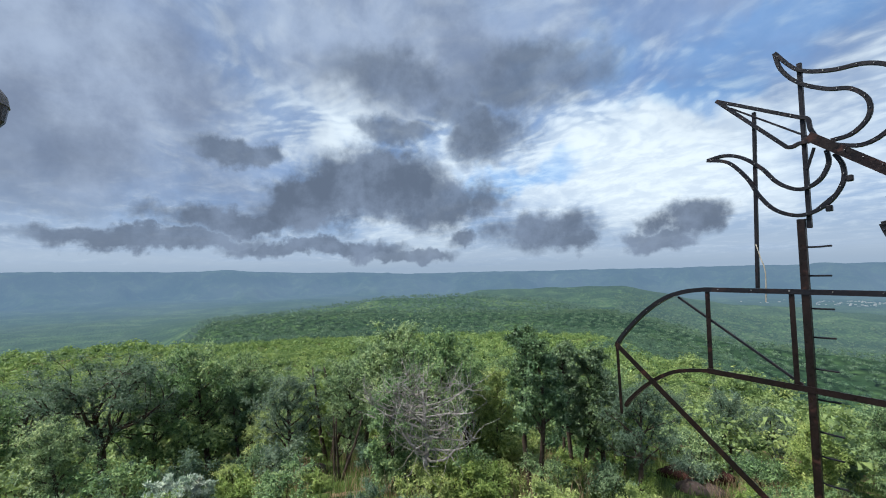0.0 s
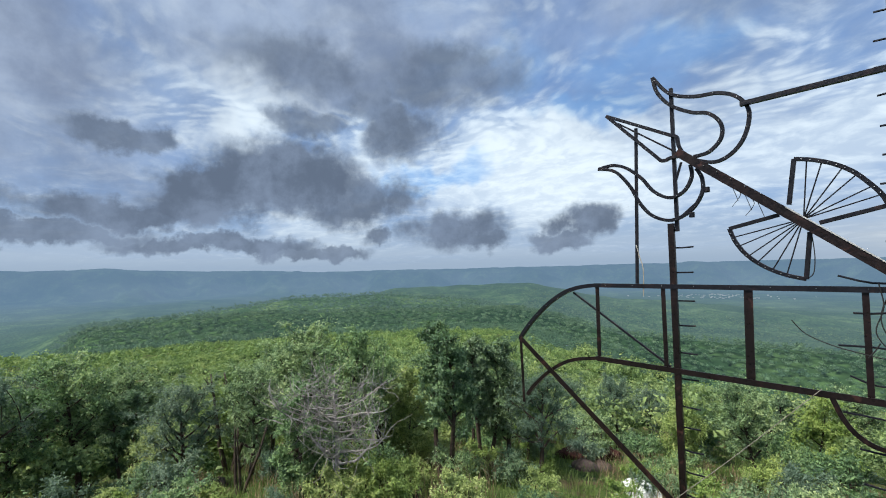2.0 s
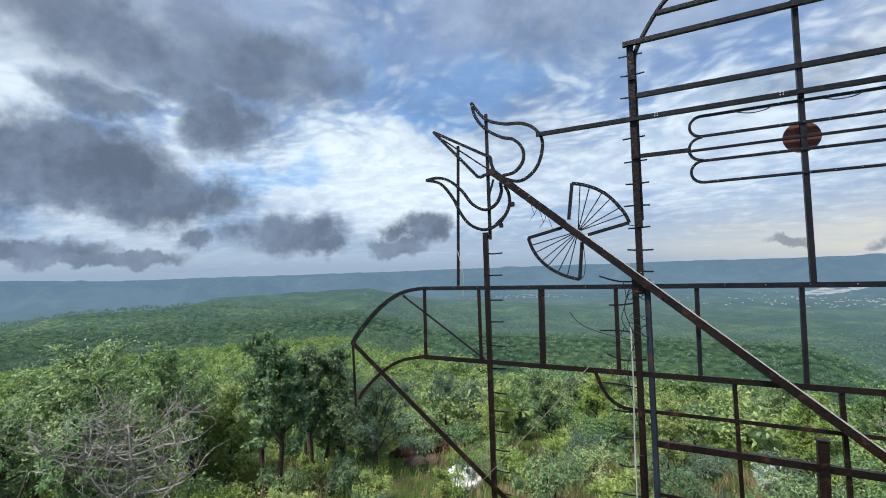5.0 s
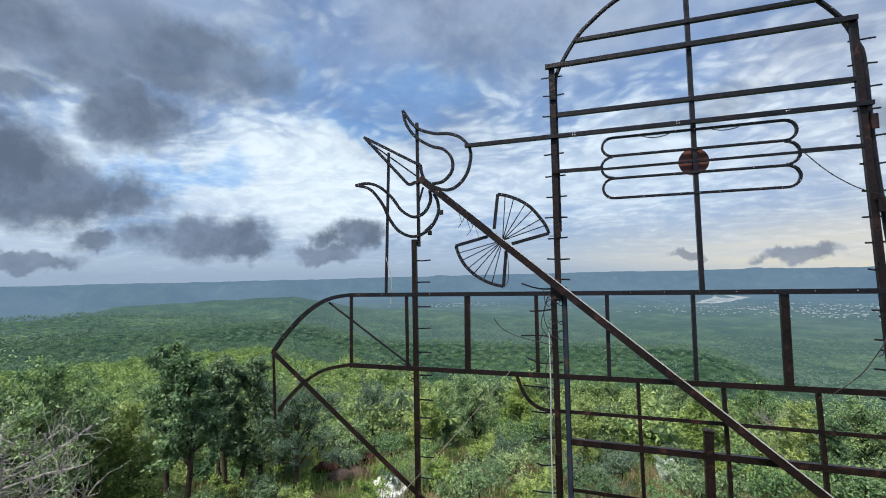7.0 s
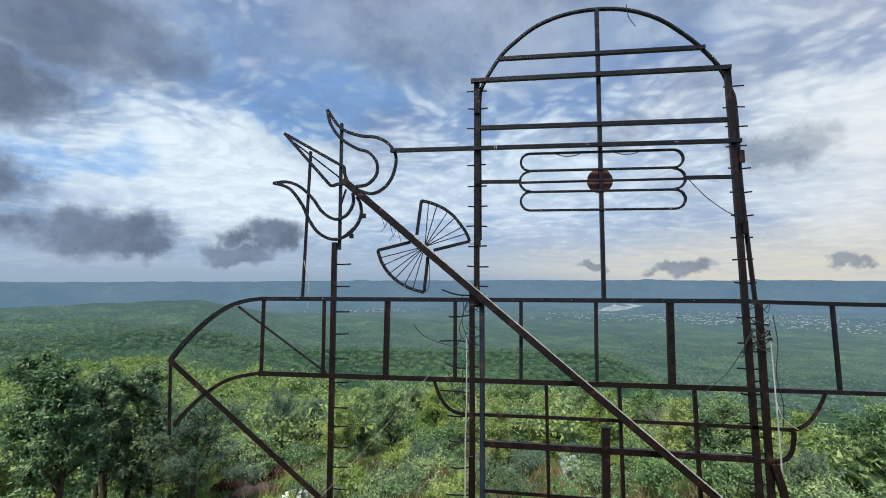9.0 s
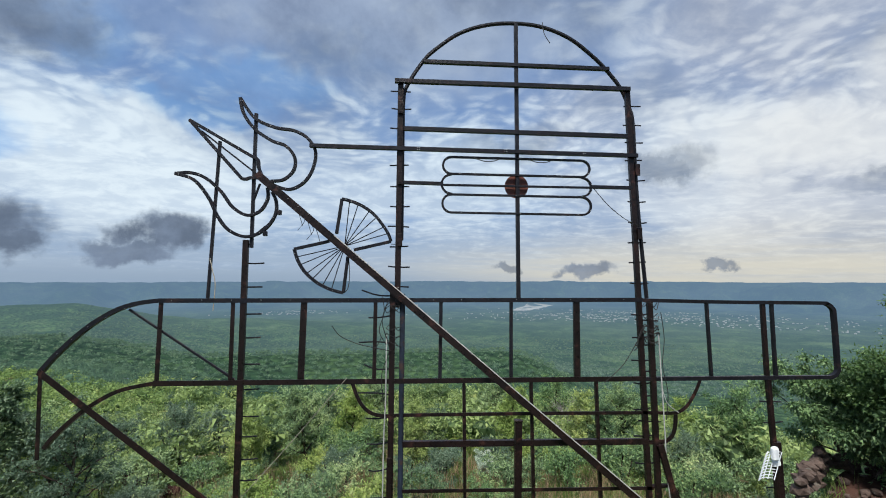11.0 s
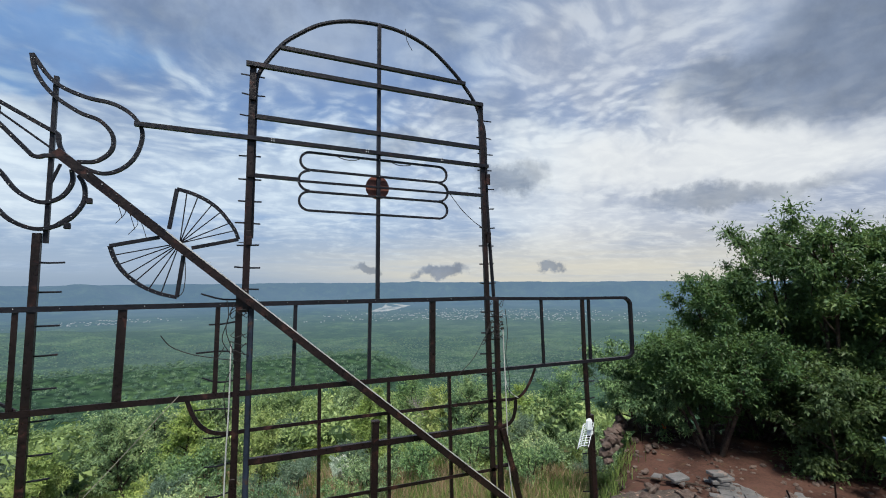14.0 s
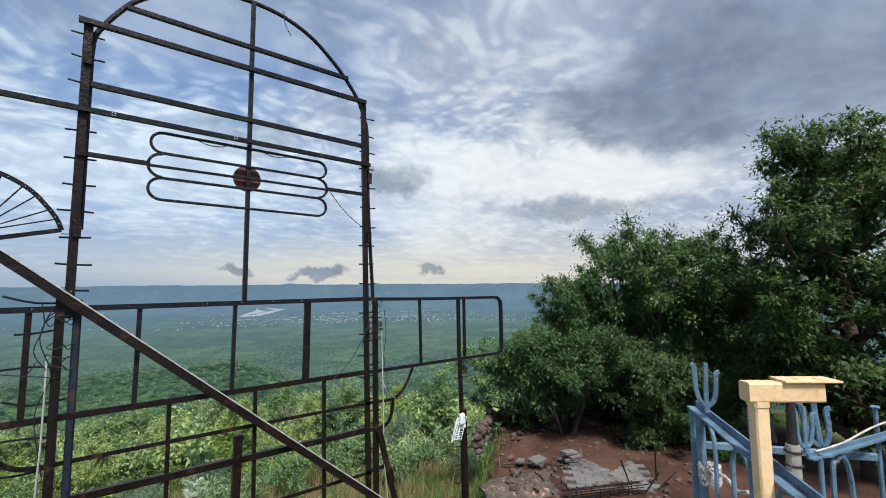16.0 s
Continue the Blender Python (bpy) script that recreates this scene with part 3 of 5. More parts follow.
# ladder posts
post = bar("post", (-1.517, 3.185), (-1.512, -1.1), chan(0.060, 0.036, 0.009), RUST, F, 0.0)
rungs(post, [2.93, 2.673, 2.378, 2.123, 1.84, 1.572, 1.291, 1.082, 0.848, 0.632, 0.395, 0.14, -0.1], -1.545, -1.335, 0.045, 0.012)
post = bar("post", (0.152, 5.03), (0.140, 2.45), chan(0.064, 0.045, 0.009), RUST, F, 0.0)
rungs(post, [4.94, 4.729, 4.497, 4.284, 4.07, 3.818, 3.585, 3.36, 3.13, 2.9, 2.68], 0.035, 0.262, 0.042, 0.014)
for z in (4.72, 3.9, 3.2):
    part("splice_plate", box(0.158, -0.040, z, 0.062, 0.012, 0.15), RUST, post)
post = bar("post", (0.090, 2.62), (0.082, -1.1), ell(0.062, 0.06), RUST, F, -0.012)
rungs(post, [2.60, 2.34, 2.08, 1.79, 1.52, 1.25, 0.98, 0.70, 0.42, 0.14], -0.22, 0.10, 0.03, 0.07)
part("splice_plate", box(0.072, -0.046, 0.55, 0.05, 0.010, 0.62), RUST, post, "drilled brown flat bar")
post = bar("post", (0.198, 2.60), (0.187, -1.1), rect(0.056, 0.056, 0.012), BLUEBLACK, F, 0.004, "blue-black painted pipe")
post = bar("post", (2.848, 5.05), (2.985, -1.0), chan(0.058, 0.040, 0.009), RUST, F, 0.0)
rungs(post, [4.85, 4.62, 4.40, 4.19, 3.94, 3.68, 3.43, 3.2, 2.97, 2.72, 2.36, 2.1, 1.84, 1.58, 1.3, 1.0, 0.7], 2.82, 3.04, 0.042, 0.02)
for z in (4.05, 3.3):
    part("splice_plate", box(2.93, -0.038, z, 0.055, 0.012, 0.14), RUST, post)
post = bar("post", (3.03, 2.52), (3.075, -1.0), chan(0.060, 0.040, 0.01), RUST, F, -0.006)
rungs(post, [2.30, 2.02, 1.72, 1.45, 1.16], 2.90, 3.13, 0.045, 0.03)
bar("strut", (3.075, 0.93), (3.50, -0.75), rect(0.07, 0.03), RUST, F, -0.05)
post = bar("post", (4.425, 1.62), (4.515, -0.9), rect(0.055, 0.055, 0.01), RUST, F, 0.0)
rungs(post, [1.36, 1.12, 0.62, 0.40, 0.15, -0.1, -0.35], 4.36, 4.60, 0.035, 0.02)
part("sleeve", sweep([(4.478, 0, 0.92), (4.515, 0, -0.9)], rect(0.085, 0.08, 0.012)), RUST, post)
# long rails
bow("rail", [(-3.535, 1.785), (-3.389, 1.965), (-3.124, 2.223), (-2.856, 2.407), (-2.626, 2.492), (-2.396, 2.525)], ell(0.045, 0.05), BLACK, F, -0.002, 4)
bar("rail", (-2.396, 2.525), (2.95, 2.535), ell(0.048, 0.05), BLACK, F, -0.002)
bow("rail", [(2.95, 2.530), (4.0, 2.508), (5.08, 2.498), (5.21, 2.485), (5.275, 2.43), (5.29, 2.34), (5.295, 1.80), (5.285, 1.70), (5.22, 1.645), (5.08, 1.636), (4.2, 1.640), (2.95, 1.642)], ell(0.042, 0.046), BLACK, F, -0.002, 5)
bow("rail", [(-3.44, 1.02), (-3.364, 1.126), (-3.158, 1.328), (-2.932, 1.494), (-2.705, 1.60), (-2.402, 1.661)], ell(0.040, 0.045), RUST, F, 0.0, 4)
bar("rail", (-2.402, 1.661), (2.95, 1.648), ell(0.055, 0.05), RUST, F, 0.0)
beads([(-2.3, 2.53), (0.1, 2.535), (2.8, 2.54)], -0.028, F, 0.31)
bar("end_bar", (-3.530, 1.79), (-3.499, 0.909), ell(0.038, 0.04), RUST, F, 0.004)
bar("strut", (-3.52, 1.800), (-1.20, 0.02), ell(0.062, 0.05), RUST, F, -0.03)
bar("brace", (-2.701, 2.43), (-1.584, 1.683), rect(0.024, 0.02), BLACK, F, 0.012)
# uprights between the rails
for x0, x1, w in ((-2.368, -2.372, 0.045), (-1.623, -1.620, 0.042), (-0.871, -0.885, 0.070), (-0.098, -0.102, 0.042), (0.625, 0.615, 0.038), (1.419, 1.409, 0.034),
                  (2.172, 2.164, 0.068), (3.724, 3.745, 0.026), (4.413, 4.420, 0.044), (4.524, 4.528, 0.028)):
    bar("upright", (x0, 2.525), (x1, 1.655), ell(w, 0.038), RUST if w > 0.04 else BLACK, F, 0.006)
# lattice below
bow("lattice_bar", [(-0.335, 1.645), (-0.305, 1.56), (-0.270, 1.475), (-0.205, 1.380), (-0.109, 1.312), (0.025, 1.288), (0.207, 1.292)], ell(0.038, 0.04), RUST, F, 0.0, 5)
bow("lattice_bar", [(0.207, 1.292), (1.5, 1.286), (2.92, 1.272), (3.20, 1.262), (3.317, 1.272), (3.42, 1.335), (3.50, 1.44), (3.56, 1.548), (3.596, 1.635)], ell(0.036, 0.04), RUST, F, 0.0, 4)
bar("lattice_bar", (0.205, 0.985), (2.941, 0.957), chan(0.062, 0.045), RUST, F, 0.0)
bow("lattice_bar", [(2.95, 0.95), (3.12, 0.955), (3.20, 0.985), (3.25, 1.05), (3.275, 1.15), (3.283, 1.25)], ell(0.045, 0.045), RUST, F, -0.004, 5)
bar("lattice_bar", (0.19, 0.50), (3.0, 0.455), ell(0.036, 0.04), RUST, F, 0.0)
bow("lattice_bar", [(3.0, 0.46), (3.18, 0.46), (3.26, 0.42), (3.30, 0.32), (3.31, 0.10), (3.40, -0.30)], circ(0.024, 8), RUST, F, 0.02, 5)
bar("lattice_bar", (0.19, -0.05), (3.0, -0.08), ell(0.036, 0.04), RUST, F, 0.0)
for x0, x1 in ((0.882, 0.897), (1.635, 1.657), (2.381, 2.418)):
    bar("lattice_bar", (x0, 1.645), (x1, -0.7), ell(0.034, 0.036), RUST, F, 0.010)
stub = bar("stub_post", (1.471, 1.215), (1.425, -1.0), chan(0.075, 0.06, 0.01), RUST, F, -0.055)
part("cap", box(1.471, -0.055, 1.225, 0.09, 0.075, 0.02), RUST, stub)
# round-topped head
HEAD = [(0.178, 3.2), (0.180, 4.45), (0.184, 4.819), (0.221, 5.003), (0.42, 5.327), (0.599, 5.502), (0.849, 5.679), (1.165, 5.79), (1.509, 5.826), (1.846, 5.792), (2.174, 5.664),
        (2.459, 5.445), (2.644, 5.254), (2.793, 5.051), (2.885, 4.82), (2.925, 4.61), (2.945, 3.729), (3.02, 2.55)]
bow("arch", HEAD, rect(0.042, 0.042, 0.012), BLACK, F, 0.030, 6)
beads(HEAD[3:14], 0.006, F, 0.13)
for (a, b, w, y) in (((0.415, 5.292), (2.632, 5.284), 0.040, 0.0), ((0.085, 5.03), (2.865, 5.024), 0.046, -0.038), ((0.19, 4.485), (2.83, 4.463), 0.046, 0.0),
                     ((-0.851, 4.246), (2.93, 4.218), 0.042, -0.038), ((0.19, 3.857), (0.645, 3.850), 0.036, 0.0), ((2.37, 3.845), (2.87, 3.842), 0.036, 0.0)):
    bar("crossbar", a, b, ell(w, 0.045), BLACK, F, y)
for x in (0.36, 1.36, 2.28):
    for dx in (-0.011, 0.011):
        for dz in (-0.011, 0.011):
            part("rivet", sweep([(x + dx, -0.064, 4.236 + dz), (x + dx, -0.058, 4.236 + dz)], circ(0.006, 6)), LED, F)
bar("centre_bar", (1.509, 5.81), (1.505, 2.54), ell(0.042, 0.04), BLACK, F, 0.012)

# three stripes with their disc
T = thing("stripe_emblem", "three welded steel stripe outlines round a dark red disc", "emblem")


def lobes(zc, r, x0=0.742, x1=2.262, sides=(True, True)):
    right = [(x1 + r * 1.02 * math.sin(t), zc - 0.004 + r * math.cos(t)) for t in np.linspace(0, math.pi, 11)]
    lft = [(x0 - r * 1.02 * math.sin(t), zc + 0.004 - r * math.cos(t)) for t in np.linspace(0, math.pi, 11)]
    return right, lft


for zc, r in ((4.061, 0.098), (3.620, 0.104)):
    right, lft = lobes(zc, r)
    part("stripe", sweep([(x, -0.004, z) for x, z in right + lft], rect(0.024, 0.03), closed=True), BLACK, T)
    beads(right + lft + right[:1], -0.021, T, 0.17)
for side in lobes(3.843, 0.112):
    part("stripe", sweep([(x, -0.004, z) for x, z in side], rect(0.024, 0.03)), BLACK, T)
    beads(side, -0.021, T, 0.1)
part("stripe_bar", sweep([(0.64, 0.002, 3.838), (2.365, 0.002, 3.836)], rect(0.024, 0.026)), BLACK, T)
part("disc", sweep([(1.503, 0.036, 3.843), (1.503, 0.046, 3.843)], circ(0.138, 40)), DISCRED, T, "dark red sheet-metal disc")
for x0 in (1.0, 1.62):
    bow("loose_cable", [(x0, 4.155), (x0 + 0.12, 4.118), (x0 + 0.24, 4.125), (x0 + 0.30, 4.155)], circ(0.005, 6), WIRE, T, -0.02)

# trident on its slanting shaft
P = thing("trident_outline", "curved black steel trident outline on a slanting rusty shaft", "sculpture")
STRIP = rect(0.034, 0.03)
UP_OUT = [(-1.637, 4.786), (-1.473, 4.558), (-1.25, 4.456), (-1.032, 4.422), (-0.877, 4.333), (-0.792, 4.177), (-0.827, 3.966), (-0.931, 3.817), (-1.084, 3.752), (-1.27, 3.811)]
UP_IN = [(-1.637, 4.786), (-1.595, 4.611), (-1.47, 4.433), (-1.279, 4.302), (-1.122, 4.244), (-1.021, 4.118), (-1.025, 3.972), (-1.132, 3.862), (-1.27, 3.841)]
LO_UP = [(-2.297, 3.908), (-2.128, 3.919), (-1.965, 3.859), (-1.802, 3.716), (-1.671, 3.545), (-1.512, 3.457), (-1.373, 3.509), (-1.298, 3.644), (-1.306, 3.766)]
LO_LO = [(-2.297, 3.908), (-2.094, 3.84), (-1.927, 3.642), (-1.826, 3.441), (-1.696, 3.287), (-1.507, 3.219), (-1.322, 3.298), (-1.211, 3.461), (-1.205, 3.612), (-1.253, 3.719)]
for k, line in enumerate((UP_OUT, UP_IN, LO_UP, LO_LO)):
    bow("prong_strip", line, STRIP, BLACK, P, -0.006 - 0.004 * (k % 2))
    beads(line, -0.026, P, 0.11)
bar("prong_strip", (-2.173, 4.515), (-1.479, 4.114), STRIP, BLACK, P, -0.006)
bow("prong_strip", [(-1.479, 4.114), (-1.42, 4.08), (-1.404, 3.982), (-1.349, 3.858)], STRIP, BLACK, P, -0.008)
bar("prong_strip", (-2.173, 4.515), (-1.584, 3.864), STRIP, BLACK, P, -0.010)
bow("prong_strip", [(-1.584, 3.864), (-1.54, 3.86), (-1.49, 3.877), (-1.396, 3.875)], STRIP, BLACK, P, -0.006)
beads([(-2.1, 4.47), (-1.8, 4.30), (-1.5, 4.125)], -0.026, P, 0.1)
beads([(-2.1, 4.43), (-1.85, 4.16), (-1.6, 3.88)], -0.028, P, 0.1)
bar("brace", (-2.05, 4.40), (-1.36, 3.868), rect(0.018, 0.016), BLACK, P, 0.010)
bar("brace", (-1.394, 3.814), (-1.453, 3.632), rect(0.022, 0.02), BLACK, P, 0.008)
bar("brace", (-1.262, 3.387), (-1.399, 3.269), rect(0.016, 0.016), BLACK, P, 0.008)
bar("stem", (-1.468, 4.621), (-1.466, 3.10), rect(0.034, 0.036), BLACK, P, 0.024)
bar("stem", (-1.849, 4.29), (-1.905, 2.55), rect(0.030, 0.03), BLACK, P, 0.022)
for x, z in ((-1.166, 3.491), (-1.312, 3.256)):
    part("clamp", box(x, -0.01, z, 0.045, 0.04, 0.055, 0, 0.006), BLACK, P)
shaft = bar("shaft", (-1.40, 3.905), (3.36, -0.12), chan(0.080, 0.05, 0.009), RUST, P, -0.075, "long rusty channel shaft")
# thin pale strip added as the highlight on the shaft's upper edge
part("shaft_edge", sweep([(-0.55, -0.103, 3.235), (3.36, -0.103, -0.070)], rect(0.011, 0.007, 0.001)), CONDUIT_AND_SHINE, shaft, "pale strip painting the shine along the shaft's upper edge")
beads([(-1.2, 3.75), (0.0, 2.80), (1.3, 1.66)], -0.103, P, 0.14, 0.004)
for k in range(5):
    x, z = -0.95 + 0.05 * k, 3.50 - 0.05 * k
    bow("loose_wire", [(x, z), (x + 0.02, z - 0.06), (x + 0.05 * (-1) ** k, z - 0.16)], circ(0.003, 5), WIRE, P, -0.06)

# hourglass drum tied to the shaft
D = thing("drum_outline", "hourglass drum outline of steel strips and thin spokes", "sculpture")
HUB = (-0.445, 3.126)
for arc, ends in (([(-0.484, 3.651), (-0.37, 3.622), (-0.241, 3.564), (-0.125, 3.478), (-0.036, 3.370), (0.03, 3.27), (0.064, 3.18)], ((-0.535, 3.259), (-0.342, 3.082))),
                  ([(-0.989, 3.086), (-0.95, 2.97), (-0.889, 2.865), (-0.81, 2.78), (-0.708, 2.705), (-0.58, 2.645), (-0.448, 2.61)], ((-0.608, 3.177), (-0.406, 3.009)))):
    bow("rim", arc, STRIP, BLACK, D, -0.03, 5)
    beads(arc, -0.048, D, 0.06)
    bar("side_strip", arc[0], ends[0], STRIP, BLACK, D, -0.034)
    bar("side_strip", arc[-1], ends[1], STRIP, BLACK, D, -0.034)
    line = curve([(x, -0.025, z) for x, z in arc], 4)
    for k in range(1, 7):
        q = line[int(k * (len(line) - 1) / 7)]
        bar("spoke", HUB, (q.x, q.z), circ(0.0055, 6), BLACK, D, -0.022)
bow("loose_wire", [(-0.448, 2.61), (-0.40, 2.66), (-0.385, 2.8), (-0.395, 2.98)], circ(0.004, 5), WIRE, D, -0.03)
bar("stay_wire", (0.064, 3.15), (0.16, 3.15), circ(0.004, 5), WIRE, D, -0.02)

# conduits, cables and rope on the frame
C = thing("white_conduit", "thin white plastic conduit strapped to the rusty post", "conduit")
part("pipe", sweep(curve([(0.03, -0.055, 2.15), (0.028, -0.06, 1.5), (0.012, -0.055, 0.9), (0.005, -0.05, -0.8)], 5), circ(0.007, 8)), CONDUIT_AND_SHINE, C)
C = thing("white_conduit", "thin white plastic conduit strapped to the rusty post", "conduit")
part("pipe", sweep(curve([(3.10, -0.05, 2.15), (3.115, -0.055, 1.6), (3.135, -0.05, 1.0), (3.15, -0.05, 0.5), (3.30, -0.05, -0.75)], 5), circ(0.007, 8)), CONDUIT_AND_SHINE, C)
part("bent_end", sweep(curve([(3.12, -0.05, 1.55), (3.16, -0.06, 1.40), (3.24, -0.06, 1.32), (3.30, -0.06, 1.28)], 4), circ(0.004, 6)), CONDUIT_AND_SHINE, C)
CAB = thing("cable_tangle", "tangle of black cable wound round the steel posts", "cable")
rc = random.Random(3)
for cx, cz, h, n in ((0.10, 2.25, 0.5, 5), (3.04, 2.30, 0.55, 6), (3.05, 1.95, 0.5, 3)):
    for _ in range(n):
        z0 = cz + rc.uniform(-h, h) * 0.5
        part("cable_loop", sweep(curve([(cx + (0.075 + 0.02 * rc.random()) * math.cos(t), 0.075 * math.sin(t), z0 + rc.uniform(-0.05, 0.05)) for t in np.linspace(0, 2 * math.pi * 0.95, 8)], 4), circ(0.004, 5)), WIRE, CAB)
for line in ([(-0.56, 2.26), (-0.47, 2.15), (-0.30, 2.07), (-0.10, 2.02), (0.08, 1.985)], [(0.05, 2.55), (-0.02, 2.3), (0.06, 2.0), (-0.02, 1.7), (0.05, 1.2)],
             [(-0.02, 2.58), (0.0, 2.4), (-0.05, 2.2), (0.03, 2.05)], [(3.13, 2.4), (3.16, 2.1), (3.13, 1.8), (3.18, 1.5), (3.15, 1.2)], [(2.45, 1.62), (2.66, 1.80), (2.80, 2.0), (2.93, 2.22)],
             [(2.93, 2.25), (2.86, 2.12), (2.84, 2.0), (2.80, 1.97)], [(2.37, 3.83), (2.55, 3.62), (2.75, 3.46), (2.92, 3.38)], [(1.81, 5.80), (1.83, 5.66), (1.90, 5.54)], [(-0.10, 2.0), (-0.06, 2.06), (-0.03, 2.12)]):
    part("cable", sweep(curve([(x, -0.06, z) for x, z in line], 5), circ(0.0045, 5)), WIRE, CAB)
R = thing("guy_rope", "thin pale rope slung from the rail to the ground", "rope")
part("strand", sweep(curve([(-2.9, 0.45, -1.05), (-1.865, -0.02, 0.05), (-1.1, -0.03, 0.88), (-0.39, -0.04, 1.70)], 6), circ(0.0028, 6)), ROPE, R)
R = thing("hanging_tape", "pale strip of tape hanging from the thin stem", "tape")
part("strip", sweep(curve([(-1.885, -0.01, 2.98), (-1.85, -0.02, 2.85), (-1.815, -0.02, 2.70), (-1.825, -0.02, 2.42)], 6), rect(0.010, 0.003, 0.0008)), ROPE, R)
beads([(-3.4, 1.94), (-3.1, 2.24), (-2.6, 2.50)], -0.028, F, 0.2)

# small grid antenna on its post
A = thing("grid_antenna", "small white wire-grid dish antenna clamped to the post", "antenna")
for k in range(10):
    z = 0.545 + 0.031 * k
    part("grid_wire", sweep(curve([(4.165 + 0.012 * k, -0.10, z), (4.26 + 0.012 * k, -0.05, z + 0.005), (4.35 + 0.012 * k, -0.085, z + 0.012)], 4), circ(0.004, 5)), WHITEGRID, A)
for x in (0.0, 0.045, 0.09, 0.135, 0.18):
    part("grid_wire", sweep([(4.165 + x, -0.10 + 5.5 * x * (0.18 - x), 0.54), (4.275 + x, -0.10 + 5.5 * x * (0.18 - x), 0.84)], circ(0.005, 5)), WHITEGRID, A)
part("radio_box", box(4.385, -0.085, 0.82, 0.085, 0.06, 0.15, 15, 0.018), WHITEGRID, A)
part("bracket", box(4.43, -0.045, 0.70, 0.08, 0.05, 0.05, 0, 0.008), WHITEGRID, A)

# ---------------------------------------------------------------- plants


def leaves(rng, centres, radii, count, size, droop=0.2, flat=0.6):
    """Folded leaf blades strewn through clumps: centres (n, 3), radii (n,), blades per clump."""
    count, size = 2 * count, 0.80 * size
    n = len(centres) * count
    c = np.repeat(np.asarray(centres, float), count, 0)
    rad = np.repeat(np.asarray(radii, float), count)
    d = rng.normal(size=(n, 3))
    d /= np.linalg.norm(d, axis=1)[:, None]
    pos = c + d * (rad * np.minimum(np.abs(rng.normal(size=n)) * 0.5, 1.1))[:, None] * np.array([1, 1, flat])
    way = d + rng.normal(size=(n, 3)) * 0.6
    way[:, 2] -= droop
    way /= np.linalg.norm(way, axis=1)[:, None]
    up = rng.normal(size=(n, 3)) * 0.45 + np.array([0, 0, 1.0]) + d * 0.5
    side = np.cross(way, up)
    side /= np.linalg.norm(side, axis=1)[:, None] + 1e-9
    up = np.cross(side, way)
    s = (size * rng.uniform(0.6, 1.35, n))[:, None]
    v = np.stack([pos - side * s * 0.24, pos + side * s * 0.24 + up * s * 0.05, pos + way * s], 1).reshape(-1, 3)
    return v, np.arange(n * 3).reshape(-1, 3)


def join(*shapes):
    vs, fs, k = [], [], 0
    for v, f in shapes:
        v = np.array([tuple(p) for p in v]) if not isinstance(v, np.ndarray) else v
        vs.append(v)
        fs += [tuple(i + k for i in q) for q in (f.tolist() if isinstance(f, np.ndarray) else f)]
        k += len(v)
    return np.concatenate(vs), fs


def limb(rng, start, way, length, r0, r1, bend=0.25, steps=5, lift=0.1):
    pts, p, w = [Vector(start)], Vector(start), Vector(way).normalized()
    for _ in range(steps):
        w = (w + Vector(rng.normal(size=3) * bend) + Vector((0, 0, lift))).normalized()
        p = p + w * (length / steps)
        pts.append(p.copy())
    return pts, [r0 + (r1 - r0) * i / steps for i in range(steps + 1)]


def tube(pts, radii, n=6):
    return sweep(pts, circ(1.0, n), scales=radii)


